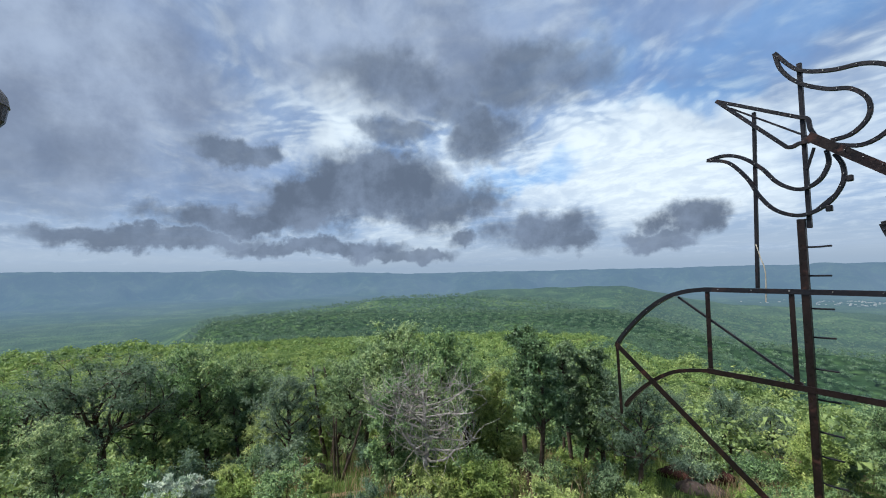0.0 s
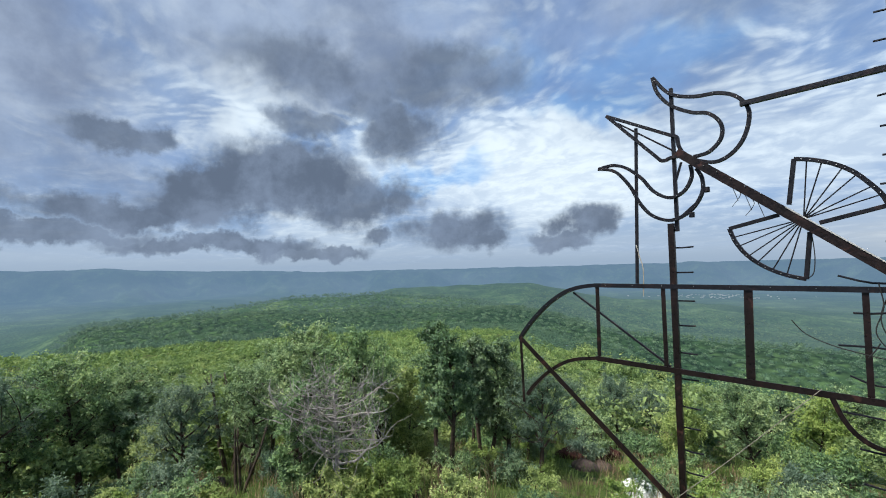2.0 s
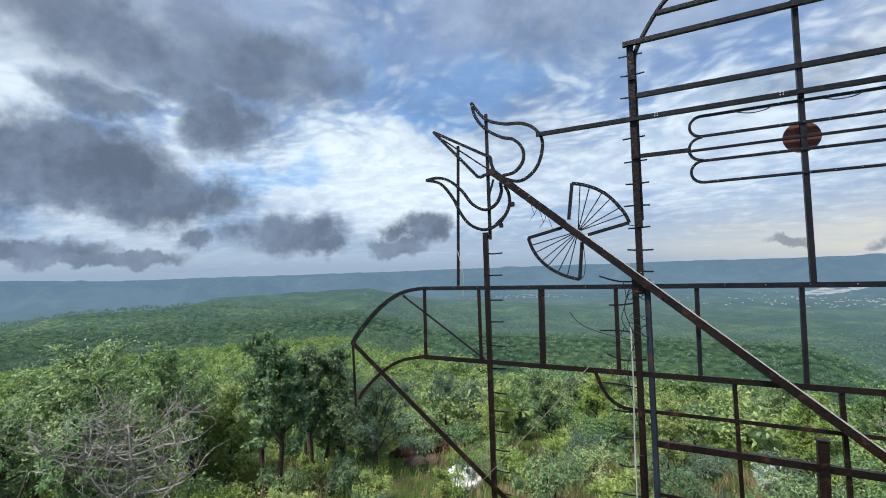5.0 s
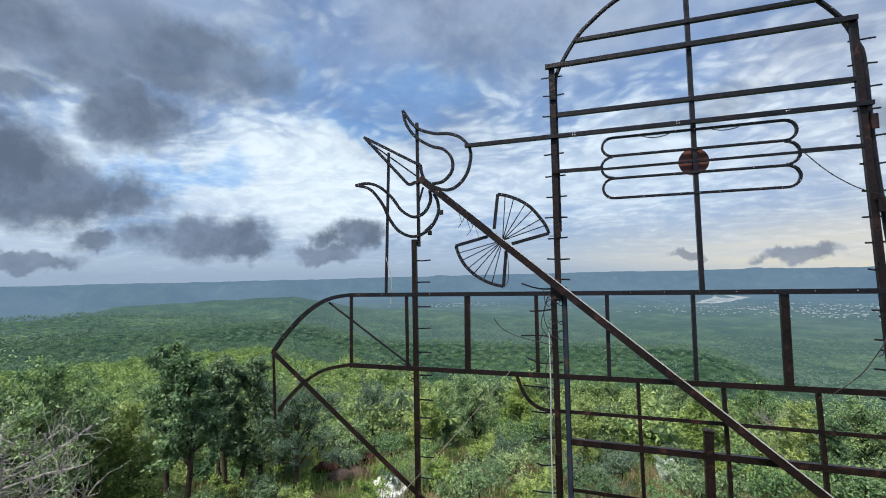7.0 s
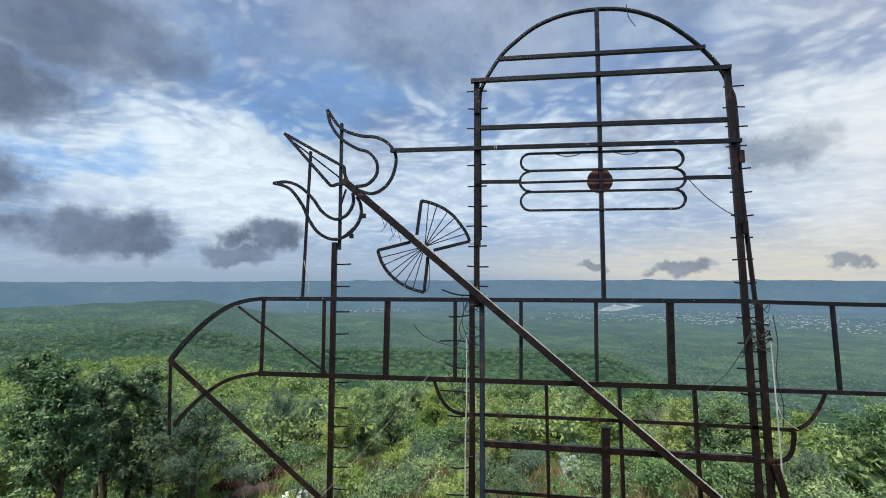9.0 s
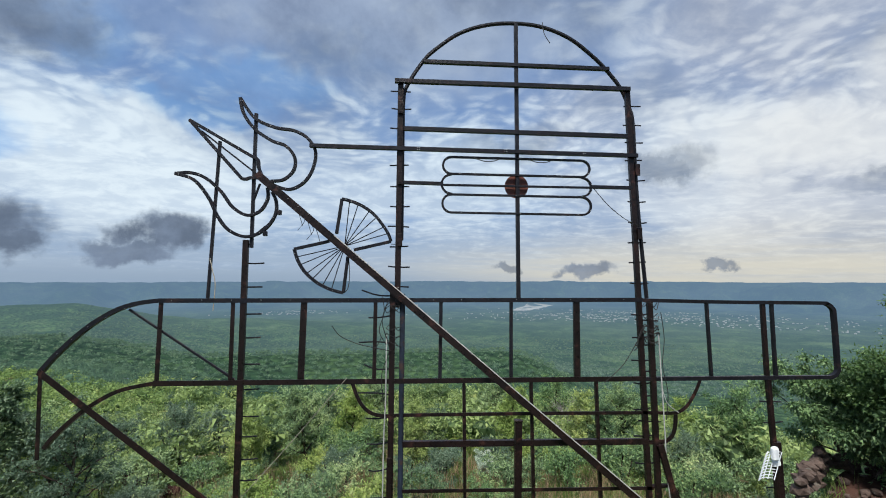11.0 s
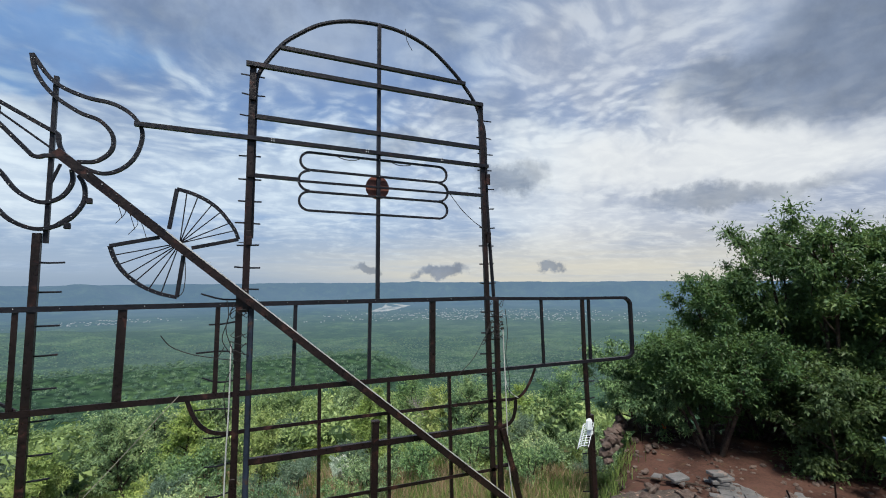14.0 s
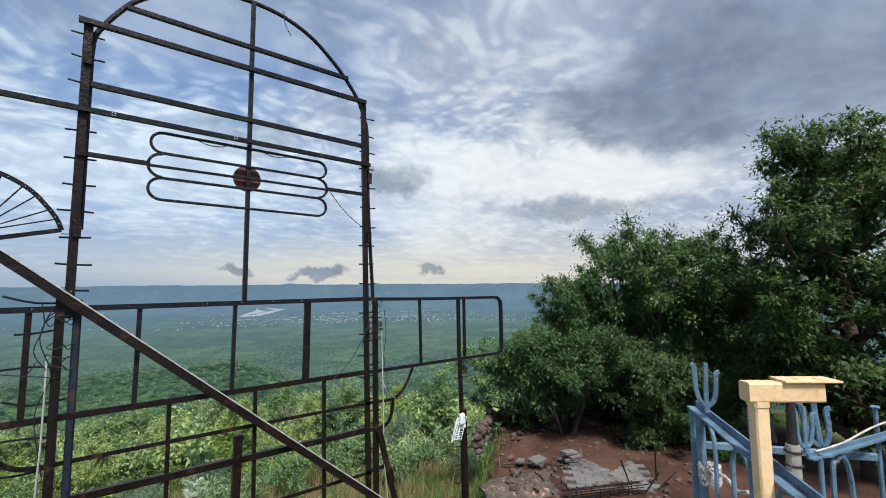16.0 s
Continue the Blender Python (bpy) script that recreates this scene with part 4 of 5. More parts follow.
def plant(name, label, category, group, seed, height, spread, leaf_mat, stems=1, trunk=0.07, bare=0.35, limbs=9, clump=0.45, per=55, blade=0.10, twigs=3,
          bark=BARK, rise=0.5, droop=0.2, lean=0.08, fill=1.0, wood_label="", crown_label=""):
    """A tree or bush at the origin: tapered stems with limbs and twigs, and a crown of single leaves in uneven clumps."""
    rng = np.random.default_rng(seed)
    root = thing(name, label, category, group)
    wood, tips = [], []
    for s in range(stems):
        ang = 2 * math.pi * s / stems + rng.uniform(0, 1)
        out = lean + (0.35 if stems > 2 else 0.06) * (stems > 1)
        pts, rad = limb(rng, (0.06 * math.cos(ang) * (stems > 1), 0.06 * math.sin(ang) * (stems > 1), -0.25), (math.cos(ang) * out, math.sin(ang) * out, 1.0),
                        (height * 0.86 + 0.25) * rng.uniform(0.85, 1.0), trunk / math.sqrt(stems), trunk * 0.16, 0.07, 9, 0.12)
        wood.append(tube(pts, rad, 8 if stems < 3 or height > 2 else 5))
        tips.append((pts[-1], 0.8))
        for k in range(max(2, limbs // stems)):
            t = bare + (0.97 - bare) * (k + rng.uniform(0, 0.9)) / max(2, limbs // stems)
            j = min(len(pts) - 2, int(t * (len(pts) - 1)))
            base = pts[j].lerp(pts[j + 1], t * (len(pts) - 1) - j)
            a = k * 2.4 + rng.uniform(-0.6, 0.6)
            reach = spread * (1.05 - 0.55 * abs(t - 0.55) * 2 * 0.8) * rng.uniform(0.6, 1.05)
            lp, lr = limb(rng, base, (math.cos(a), math.sin(a), rise * rng.uniform(0.3, 1.4)), reach, rad[j] * 0.6, trunk * 0.07, 0.16, 6)
            wood.append(tube(lp, lr, 5 if height > 2 else 3))
            tips += [(lp[-1], 1.0), (lp[-2], 0.9), (lp[3], 0.7)]
            for _ in range(twigs):
                b = lp[int(rng.integers(2, 6))]
                tp, tr = limb(rng, b, rng.normal(size=3) + np.array([0, 0, 0.5]), spread * rng.uniform(0.25, 0.5), trunk * 0.10, trunk * 0.03, 0.25, 4)
                wood.append(tube(tp, tr, 3))
                tips += [(tp[-1], 0.85), (tp[2], 0.6)]
    part("trunk", (*join(*wood), True), bark, root, wood_label)
    keep = [t for t in tips if rng.uniform() < fill]
    cs = [tuple(p) for p, _ in keep]
    rs = [clump * k * rng.uniform(0.6, 1.25) for _, k in keep]
    part("crown", leaves(rng, cs, rs, per, blade, droop), leaf_mat, root, crown_label)
    return root


def stand(proto, x, y, size=1.0, turn=0.0, dz=-0.03, tall=1.0):
    return copy_thing(proto, pose(x, y, on_ground(x, y, dz), 0, 0, turn) @ Matrix.Diagonal((size, size, size * tall, 1)))


def settle(proto, x, y, size=1.0, turn=0.0):
    """Put the first of a kind itself in its place."""
    proto.matrix_basis = pose(x, y, on_ground(x, y, -0.03), 0, 0, turn) @ Matrix.Diagonal((size, size, size, 1))


def row(proto, spots):
    for k, (a, r, size) in enumerate(spots):
        x, y = polar(a, r)
        (settle if k == 0 else stand)(proto, x, y, size, k * 77.0)


HILLTREES, SHRUBS = "trees on the hillside", "bushes on the hillside"
slender = plant("slender_tree", "slender dark-green tree with twin stems on the slope", "tree", HILLTREES, 11, 4.0, 0.66, LEAF_DEEP, 2, 0.095, 0.40, 34, 0.20, 40, 0.085, 3, rise=0.9)
row(slender, [(-48.9, 10.5, 1.11), (-43.4, 12.3, 0.98), (-44.8, 14.5, 0.9), (-60.5, 17, 0.85), (-85.0, 19, 0.9), (-10, 20, 0.75), (24, 17, 0.7)])
feather = plant("feathery_tree", "spreading grey-green feathery tree with open branches", "tree", HILLTREES, 12, 3.6, 1.7, LEAF_BLUE, 1, 0.105, 0.35, 16, 0.44, 78, 0.075, 3, rise=0.8, droop=0.5)
row(feather, [(-36.6, 11.6, 0.74), (-27.0, 19.0, 1.08), (-23.0, 22, 1.0), (-79.6, 15.0, 1.18), (-32, 24, 1.1), (-103, 26, 1.1), (-17, 24, 0.9), (3, 21, 0.8), (-56, 24, 1.0), (33, 16, 0.75)])
leafy = plant("leafy_tree", "leafy mid-green tree with a rounded crown", "tree", HILLTREES, 13, 3.6, 1.35, LEAF_MID, 1, 0.09, 0.32, 20, 0.40, 60, 0.088, 3, fill=0.78)
row(leafy, [(-62.6, 12.6, 1.14), (-66.0, 13.2, 1.08), (-88.6, 19.5, 1.22), (-40.2, 13.0, 0.80), (-93.8, 19.0, 1.05), (-53.5, 18, 0.9), (-13, 16, 0.8), (-5, 26, 1.0), (10, 24, 0.9), (18, 27, 1.0), (-39, 17, 0.8), (27, 22, 0.95), (-101, 15.5, 0.72),
            (37, 19, 0.95), (-108, 21, 1.1), (-73.0, 14.5, 0.86), (-56.8, 14.2, 0.95), (-83.6, 22, 1.2), (-70.6, 17.5, 1.15)])
umbrella = plant("thorn_tree", "sparse flat-topped thorn tree with dark limbs", "tree", HILLTREES, 14, 3.8, 2.2, LEAF_BLUE, 1, 0.15, 0.45, 15, 0.42, 84, 0.065, 4, rise=0.6, droop=0.0)
row(umbrella, [(-97.6, 18.0, 1.28), (-92.0, 22.5, 1.15), (-105, 30, 1.2), (-84, 33, 0.9)])
limey = plant("young_tree", "young yellow-green tree among the bushes", "tree", HILLTREES, 15, 2.6, 0.95, LEAF_LIME, 1, 0.05, 0.25, 14, 0.36, 56, 0.085, 3)
row(limey, [(-56.0, 15.5, 1.15), (-53.0, 13.4, 1.0), (-38.0, 14.5, 0.95), (-20, 15.5, 0.8), (-8.0, 18, 1.0), (13.5, 15, 0.9), (-76.4, 18.5, 1.0), (22, 20, 1.0), (0, 14, 0.75), (-69, 20, 1.0), (33, 24, 1.1), (-46, 19, 1.0), (-82.4, 16.4, 0.72)])

# grey leafless tree beside one overgrown by a climber
dead = plant("bare_tree", "grey leafless tree with a dense tangle of fine twigs", "tree", HILLTREES, 16, 3.1, 1.85, LEAF_MID, 1, 0.085, 0.42, 26, 0.26, 40, 0.07, 18, bark=DEADWOOD, rise=0.15, fill=0.06, wood_label="grey bare branches", crown_label="green climber leaves")
row(dead, [(-63.4, 9.7, 0.96), (20.5, 26, 1.0)])
climber = plant("climber_tree", "narrow tree trunk thickly wrapped in a green climber", "tree", HILLTREES, 17, 3.3, 0.62, LEAF_MID, 2, 0.10, 0.08, 30, 0.26, 62, 0.075, 2, rise=0.2, droop=1.1)
row(climber, [(-67.4, 10.3, 1.0)])
stems = plant("bare_sapling", "leafless dark sapling with upright forked stems", "tree", HILLTREES, 18, 4.6, 0.75, LEAF_DEEP, 3, 0.16, 0.40, 9, 0.16, 10, 0.06, 3, rise=1.4, fill=0.10)
row(stems, [(-75.0, 17.5, 1.0), (-74.0, 12.4, 0.5)])

shrub = plant("bush", "dense mid-green bush on the slope", "bush", SHRUBS, 21, 1.25, 0.85, LEAF_MID, 4, 0.05, 0.05, 16, 0.34, 30, 0.092, 1)
shrub_pale = plant("bush", "dense light-green broad-leaved bush on the slope", "bush", SHRUBS, 22, 1.15, 0.85, LEAF_LIME, 4, 0.05, 0.05, 16, 0.34, 28, 0.105, 1)
shrub_grey = plant("bush", "grey-green fine-leaved bush on the slope", "bush", SHRUBS, 23, 1.3, 0.9, LEAF_BLUE, 4, 0.05, 0.05, 16, 0.36, 38, 0.080, 1)
shrub_deep = plant("bush", "dark green glossy bush on the slope", "bush", SHRUBS, 24, 1.45, 0.9, LEAF_DEEP, 4, 0.05, 0.05, 16, 0.36, 30, 0.092, 1)
silver = plant("silvery_shrub", "silvery white-leaved shrub with upright shoots on the slope", "shrub", SHRUBS, 25, 1.25, 0.42, LEAF_SILVER, 9, 0.05, 0.45, 36, 0.13, 46, 0.075, 1, rise=2.2, droop=-0.9)
row(silver, [(-92.4, 11.8, 0.88), (-89.9, 11.9, 0.80), (-108, 13, 0.8), (9.5, 13, 0.8)])
kinds = [shrub, shrub_pale, shrub_grey, shrub_deep]
placed = set()
rs = random.Random(8)
taken = []
for ring in range(900):
    a, r = rs.uniform(-112, 43), math.sqrt(rs.uniform(7.2 ** 2, 21 ** 2))
    x, y = polar(a, r)
    gap = 0.85 + 0.045 * r
    if any((x - u) ** 2 + (y - v) ** 2 < gap * gap for u, v in taken) or (x > 4.3 and y < 2.6) or len(taken) > 140 or (x > 3.0 and r < 12.5):
        continue
    if -71 < a < -73.5 or (-80 < a < -74 and 13 < r < 16):
        continue
    taken.append((x, y))
    k = rs.choices((0, 1, 2, 3), (4, 3, 2, 2))[0]
    size = rs.uniform(0.55, 1.15) * (0.8 + 0.016 * r) * (0.8 if r < 10 else 1.0)
    if k in placed:
        stand(kinds[k], x, y, size, rs.uniform(0, 360))
    else:
        settle(kinds[k], x, y, size)
        placed.add(k)

for a, r, size in ((-63.5, 8.9, 0.80), (-59.0, 9.2, 0.95), (-55.2, 9.2, 0.85), (-60.5, 10.4, 1.0), (-53.0, 10.2, 0.8), (-18.5, 10.2, 0.8)):
    stand(shrub_pale, *polar(a, r), size, a * 9.0)
for a, r, size in ((-86.0, 15.4, 0.85), (-84.0, 15.0, 0.7)):
    stand(shrub_pale, *polar(a, r), size, a * 9.0, tall=0.8)
for a, r, size in ((-40.5, 10.2, 0.9), (-99.0, 12.6, 1.15), (-104.0, 12.2, 1.2), (-12.5, 10.6, 0.85)):
    stand(shrub_deep, *polar(a, r), size, a * 9.0)


def crowns(seed, spots, tall, per, blade, name, label, mat, heart=None):
    """A stretch of woodland, joined: lumpy crowns of leaf clusters over a heart, whose darker colour paints the inner
    shade.
    """
    per, blade = 2 * per, 0.74 * blade
    rng = np.random.default_rng(seed)
    spots = np.asarray(spots)
    n = len(spots)
    z = land(spots[:, 0], spots[:, 1])
    h = tall * rng.uniform(0.62, 1.25, n) * (0.85 + 0.4 * rng.uniform(0, 1, n) ** 4)
    rad = h * rng.uniform(0.48, 0.70, n)
    centre = np.stack([spots[:, 0], spots[:, 1], z + h - rad * 0.75], 1)
    lobes_n = 7
    lobe = rng.normal(size=(n, lobes_n, 3))
    lobe /= np.linalg.norm(lobe, axis=2)[..., None]
    lobe[..., 2] = np.abs(lobe[..., 2]) * 0.8 - 0.2
    lc = centre[:, None] + lobe * (rad * 0.62)[:, None, None] * np.array([1, 1, 0.6])
    lr = (rad * 0.55)[:, None] * rng.uniform(0.6, 1.15, (n, lobes_n))
    pick = rng.integers(0, lobes_n, (n, per))
    rows = np.arange(n)[:, None]
    d = rng.normal(size=(n, per, 3))
    d[..., 2] = np.abs(d[..., 2]) - 0.25
    d /= np.linalg.norm(d, axis=2)[..., None]
    pos = (lc[rows, pick] + d * (lr[rows, pick] * rng.uniform(0.7, 1.08, (n, per)))[..., None]).reshape(-1, 3)
    nor = (d + rng.normal(size=d.shape) * 0.5).reshape(-1, 3)
    t1 = np.cross(nor, rng.normal(size=nor.shape))
    t1 /= np.linalg.norm(t1, axis=1)[:, None] + 1e-9
    t2 = np.cross(nor, t1)
    t2 /= np.linalg.norm(t2, axis=1)[:, None] + 1e-9
    s = (np.repeat(rad, per) * blade * rng.uniform(0.6, 1.4, n * per))[:, None]
    v = np.stack([pos - t1 * s + t2 * s * 0.5, pos - t1 * s * 0.6 - t2 * s * 0.6, pos + t1 * s * 1.1], 1).reshape(-1, 3)
    f = np.arange(n * per * 3).reshape(-1, 3)
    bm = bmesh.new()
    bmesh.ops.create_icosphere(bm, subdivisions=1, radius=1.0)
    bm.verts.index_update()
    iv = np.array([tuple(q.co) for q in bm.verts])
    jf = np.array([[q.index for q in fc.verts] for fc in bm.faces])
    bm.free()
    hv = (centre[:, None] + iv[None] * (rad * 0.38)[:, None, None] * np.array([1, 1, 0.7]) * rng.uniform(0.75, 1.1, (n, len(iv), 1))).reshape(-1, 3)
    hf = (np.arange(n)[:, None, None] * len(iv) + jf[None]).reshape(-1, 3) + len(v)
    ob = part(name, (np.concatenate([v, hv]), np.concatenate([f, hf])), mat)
    # near woods pass a dark heart material that stands in for shade inside crowns
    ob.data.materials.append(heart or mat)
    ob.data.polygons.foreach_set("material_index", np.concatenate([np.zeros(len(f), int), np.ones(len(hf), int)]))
    return tagged(ob, label, "woodland", kind="stuff")


def strew(seed, r0, r1, a0, a1, spacing, keep=None):
    rng = np.random.default_rng(seed)
    m = int(r1 / spacing) + 1
    u, v = np.meshgrid(np.arange(-m, m + 1) * spacing, np.arange(-m, m + 1) * spacing)
    u, v = (q.ravel() + rng.uniform(-0.62, 0.62, q.size) * spacing for q in (u, v))
    r, a = np.hypot(u, v), np.degrees(np.arctan2(u, v))
    x, y = EYE.x + u, EYE.y + v
    ok = (r > r0) & (r < r1) & (a > a0) & (a < a1)
    if keep is not None:
        ok &= keep(r, a, x, y)
    return np.stack([x, y], 1)[ok]


off_terrace = lambda r, a, x, y: ~((x > 4.0) & (y < 3.4))
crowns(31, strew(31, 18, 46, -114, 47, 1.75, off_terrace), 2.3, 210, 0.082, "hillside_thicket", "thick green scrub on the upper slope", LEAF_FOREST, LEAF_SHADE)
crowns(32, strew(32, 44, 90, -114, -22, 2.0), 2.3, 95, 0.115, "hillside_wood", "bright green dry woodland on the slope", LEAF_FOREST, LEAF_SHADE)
crowns(33, strew(33, 88, 175, -114, -34, 2.7), 2.6, 40, 0.165, "ridge_wood", "unbroken green woodland on the ridge", LEAF_FOREST)
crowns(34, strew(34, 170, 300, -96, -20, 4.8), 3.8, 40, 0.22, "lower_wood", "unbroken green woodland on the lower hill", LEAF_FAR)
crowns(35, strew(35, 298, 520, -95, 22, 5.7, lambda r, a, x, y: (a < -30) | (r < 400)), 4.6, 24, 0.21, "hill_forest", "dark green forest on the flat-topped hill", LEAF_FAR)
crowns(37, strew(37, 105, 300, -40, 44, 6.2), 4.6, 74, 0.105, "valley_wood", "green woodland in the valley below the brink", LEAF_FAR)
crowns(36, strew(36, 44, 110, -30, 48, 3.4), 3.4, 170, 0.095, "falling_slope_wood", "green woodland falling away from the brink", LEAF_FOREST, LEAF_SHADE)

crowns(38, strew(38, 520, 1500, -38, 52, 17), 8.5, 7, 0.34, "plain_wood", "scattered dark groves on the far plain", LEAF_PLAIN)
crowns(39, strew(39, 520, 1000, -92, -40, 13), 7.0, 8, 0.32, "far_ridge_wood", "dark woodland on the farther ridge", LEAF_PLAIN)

# ---- dry grass and herbs


def blades(seed, spots, height, width, per):
    rng = np.random.default_rng(seed)
    n = len(spots) * per
    base = np.repeat(np.asarray(spots), per, 0) + rng.normal(size=(n, 2)) * 0.16
    z = land(base[:, 0], base[:, 1])
    h = height * rng.uniform(0.5, 1.3, n)
    lean = rng.normal(size=(n, 2)) * 0.28 * h[:, None]
    ang = rng.uniform(0, 6.28, n)
    w = width * np.stack([np.cos(ang), np.sin(ang)], 1)
    p0 = np.concatenate([base, z[:, None] - 0.02], 1)
    wide = np.concatenate([w, np.zeros((n, 1))], 1)
    mid = p0 + np.concatenate([lean * 0.35, (h * 0.6)[:, None]], 1)
    tip = p0 + np.concatenate([lean, h[:, None]], 1)
    v = np.stack([p0 - wide, p0 + wide, mid + wide * 0.7, mid - wide * 0.7, tip], 1).reshape(-1, 3)
    i = np.arange(n)[:, None] * 5
    return v, np.concatenate([i + [0, 1, 2], i + [0, 2, 3], i + [3, 2, 4]], 1).reshape(-1, 3)


tagged(part("dry_grass", blades(41, np.concatenate([strew(41, 7, 17, -84, -40, 1.1), strew(42, 7.5, 15, 6, 42, 0.72, off_terrace), strew(43, 8, 17, -30, 6, 1.0)]), 0.55, 0.006, 34), STRAW), "tufts of tall dry straw-coloured grass", "grass", kind="stuff")
tagged(part("green_grass", blades(44, np.concatenate([strew(44, 7, 22, -112, 42, 0.62, off_terrace), strew(45, 6.0, 10.0, 40, 46, 0.4), strew(46, 7.5, 14, 6, 42, 0.45, off_terrace)]), 0.32, 0.008, 22), GRASS), "low green grass and herbs", "grass", kind="stuff")

# ---------------------------------------------------------------- trees by the terrace
TERR = "trees by the terrace"
roundtree = plant("terrace_tree", "dense green tree with several grey stems behind the terrace", "tree", TERR, 51, 4.7, 1.4, LEAF_TERRACE, 7, 0.12, 0.20, 46, 0.40, 112, 0.088, 3, rise=0.55, wood_label="bundle of grey-brown stems")
settle(roundtree, 10.05, 1.16, 0.95, 20)
stand(roundtree, 10.45, 0.02, 1.12, 140, tall=1.12)
stand(roundtree, 11.6, -0.95, 0.95, 250)
multistem = plant("terrace_tree", "low many-stemmed tree rooted on the terrace", "tree", TERR, 57, 2.9, 1.35, LEAF_TERRACE, 8, 0.13, 0.50, 48, 0.40, 95, 0.085, 3, rise=0.45, lean=0.25, wood_label="bundle of grey-brown stems")
settle(multistem, 8.45, 1.10, 0.88, 75)
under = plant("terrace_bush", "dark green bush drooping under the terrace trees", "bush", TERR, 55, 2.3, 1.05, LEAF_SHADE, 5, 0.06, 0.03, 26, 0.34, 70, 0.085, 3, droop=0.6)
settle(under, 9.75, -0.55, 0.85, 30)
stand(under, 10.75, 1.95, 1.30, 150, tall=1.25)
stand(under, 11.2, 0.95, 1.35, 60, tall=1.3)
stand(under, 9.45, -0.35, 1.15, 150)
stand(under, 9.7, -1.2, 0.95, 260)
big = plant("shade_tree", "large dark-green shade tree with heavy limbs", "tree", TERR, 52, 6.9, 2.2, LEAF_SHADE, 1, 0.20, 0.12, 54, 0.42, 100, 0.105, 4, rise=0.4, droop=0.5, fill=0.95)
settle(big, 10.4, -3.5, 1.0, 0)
stand(big, 12.6, -1.4, 0.62, 130)
mango = plant("low_tree", "low bright-green tree with long drooping leaves", "tree", TERR, 53, 2.6, 1.5, LEAF_MID, 3, 0.09, 0.25, 36, 0.42, 105, 0.105, 3, droop=0.9)
settle(mango, 8.10, 2.32, 0.76, 0)
stand(mango, 9.0, 2.75, 0.82, 110)
stand(mango, 10.6, 3.0, 1.1, 200)
bare2 = plant("bare_sapling", "leafless grey sapling with hooked twigs", "tree", TERR, 54, 4.8, 1.1, LEAF_DEEP, 1, 0.05, 0.6, 7, 0.2, 6, 0.07, 4, bark=DEADWOOD, fill=0.1)
settle(bare2, 11.2, -2.0, 1.2, 40)

# ---------------------------------------------------------------- terrace clutter
W = thing("dry_stone_wall", "low dry-stone wall of brown rubble edging the terrace", "wall")
rw = random.Random(5)
stones = [rock(k, 1, 1, 1, 0.35, 1) for k in range(5)]
smesh = [mesh_of("stone", s[0], s[1], STONE) for s in stones]
for (x0, y0), (x1, y1), n in (((6.2, 1.55), (7.85, 2.85), 14), ((7.85, 2.85), (10.24, 1.15), 17), ((10.24, 1.15), (12.2, -0.2), 14)):
    for layer in range(3):
        for k in range(n):
            t = (k + 0.5 * (layer % 2) + rw.uniform(-0.2, 0.2)) / n
            if layer == 2 and rw.random() < 0.35:
                continue
            x, y = x0 + (x1 - x0) * t + rw.uniform(-0.05, 0.05), y0 + (y1 - y0) * t + rw.uniform(-0.05, 0.05)
            ob = new("stone", smesh[rw.randrange(5)])
            ob.parent = W
            s = rw.uniform(0.085, 0.13)
            ob.matrix_basis = pose(x, y, -0.62 + 0.07 + 0.13 * layer, rw.uniform(-20, 20), rw.uniform(-20, 20), rw.uniform(0, 360)) @ Matrix.Diagonal((s * 1.3, s, s * 0.72, 1))
PV = thing("stone_paving", "patch of grey rectangular stone paving slabs", "paving")
PV.matrix_basis = pose(7.26, -0.45, -0.600, 0, 0, -46)
slab_mesh = [mesh_of("slab", *box(0, 0, 0, 0.322 + 0.004 * k, 0.123, 0.05, 0, 0.004), SLAB) for k in range(3)]
for i in range(9):
    for j in range(4):
        ob = new("slab", slab_mesh[rw.randrange(3)])
        ob.parent = PV
        ob.matrix_basis = pose((j - 1.5) * 0.335 + (0.16 if i % 2 else 0), (i - 4) * 0.129, rw.uniform(-0.003, 0.003), rw.uniform(-0.4, 0.4), rw.uniform(-0.4, 0.4), rw.uniform(-0.4, 0.4))
for px, py, n, sz in ((7.2, 0.12, 4, 0.26), (6.7, 0.50, 2, 0.30), (6.5, 0.68, 1, 0.2)):
    for k in range(n):
        s = thing("loose_slab", "loose grey stone slab stacked on the terrace", "slab", "stacked slabs")
        part("stone", box(0, 0, 0, sz, sz * 0.7, 0.055, 0, 0.01), SLAB, s)
        s.matrix_basis = pose(px + rw.uniform(-0.05, 0.05), py + rw.uniform(-0.05, 0.05), -0.55 + 0.058 * k, rw.uniform(-4, 4), rw.uniform(-4, 4), rw.uniform(-50, 50))
grit = [rock(60 + k, 1, 1, 0.6, 0.4, 1) for k in range(6)]
gv, gf, gk = [], [], 0
for k in range(1100):
    v, f = grit[k % 6]
    x, y = rw.uniform(5.2, 10.0), rw.uniform(-1.6, 2.4)
    if (x - 6.2) * 0.66 - (y - 1.75) * 0.75 < 0.1 or rw.random() < 0.3 + 0.25 * math.sin(2.3 * x + 3.1 * y):
        continue
    c = 0.010 + 0.045 * rw.random() ** 3
    turn = pose(x, y, on_ground(x, y, c * 0.3), 0, 0, rw.uniform(0, 360)) @ Matrix.Diagonal((c * rw.uniform(1, 1.7), c, c, 1))
    gv += [turn @ q for q in v]
    gf += [tuple(i + gk for i in q) for q in f]
    gk += len(v)
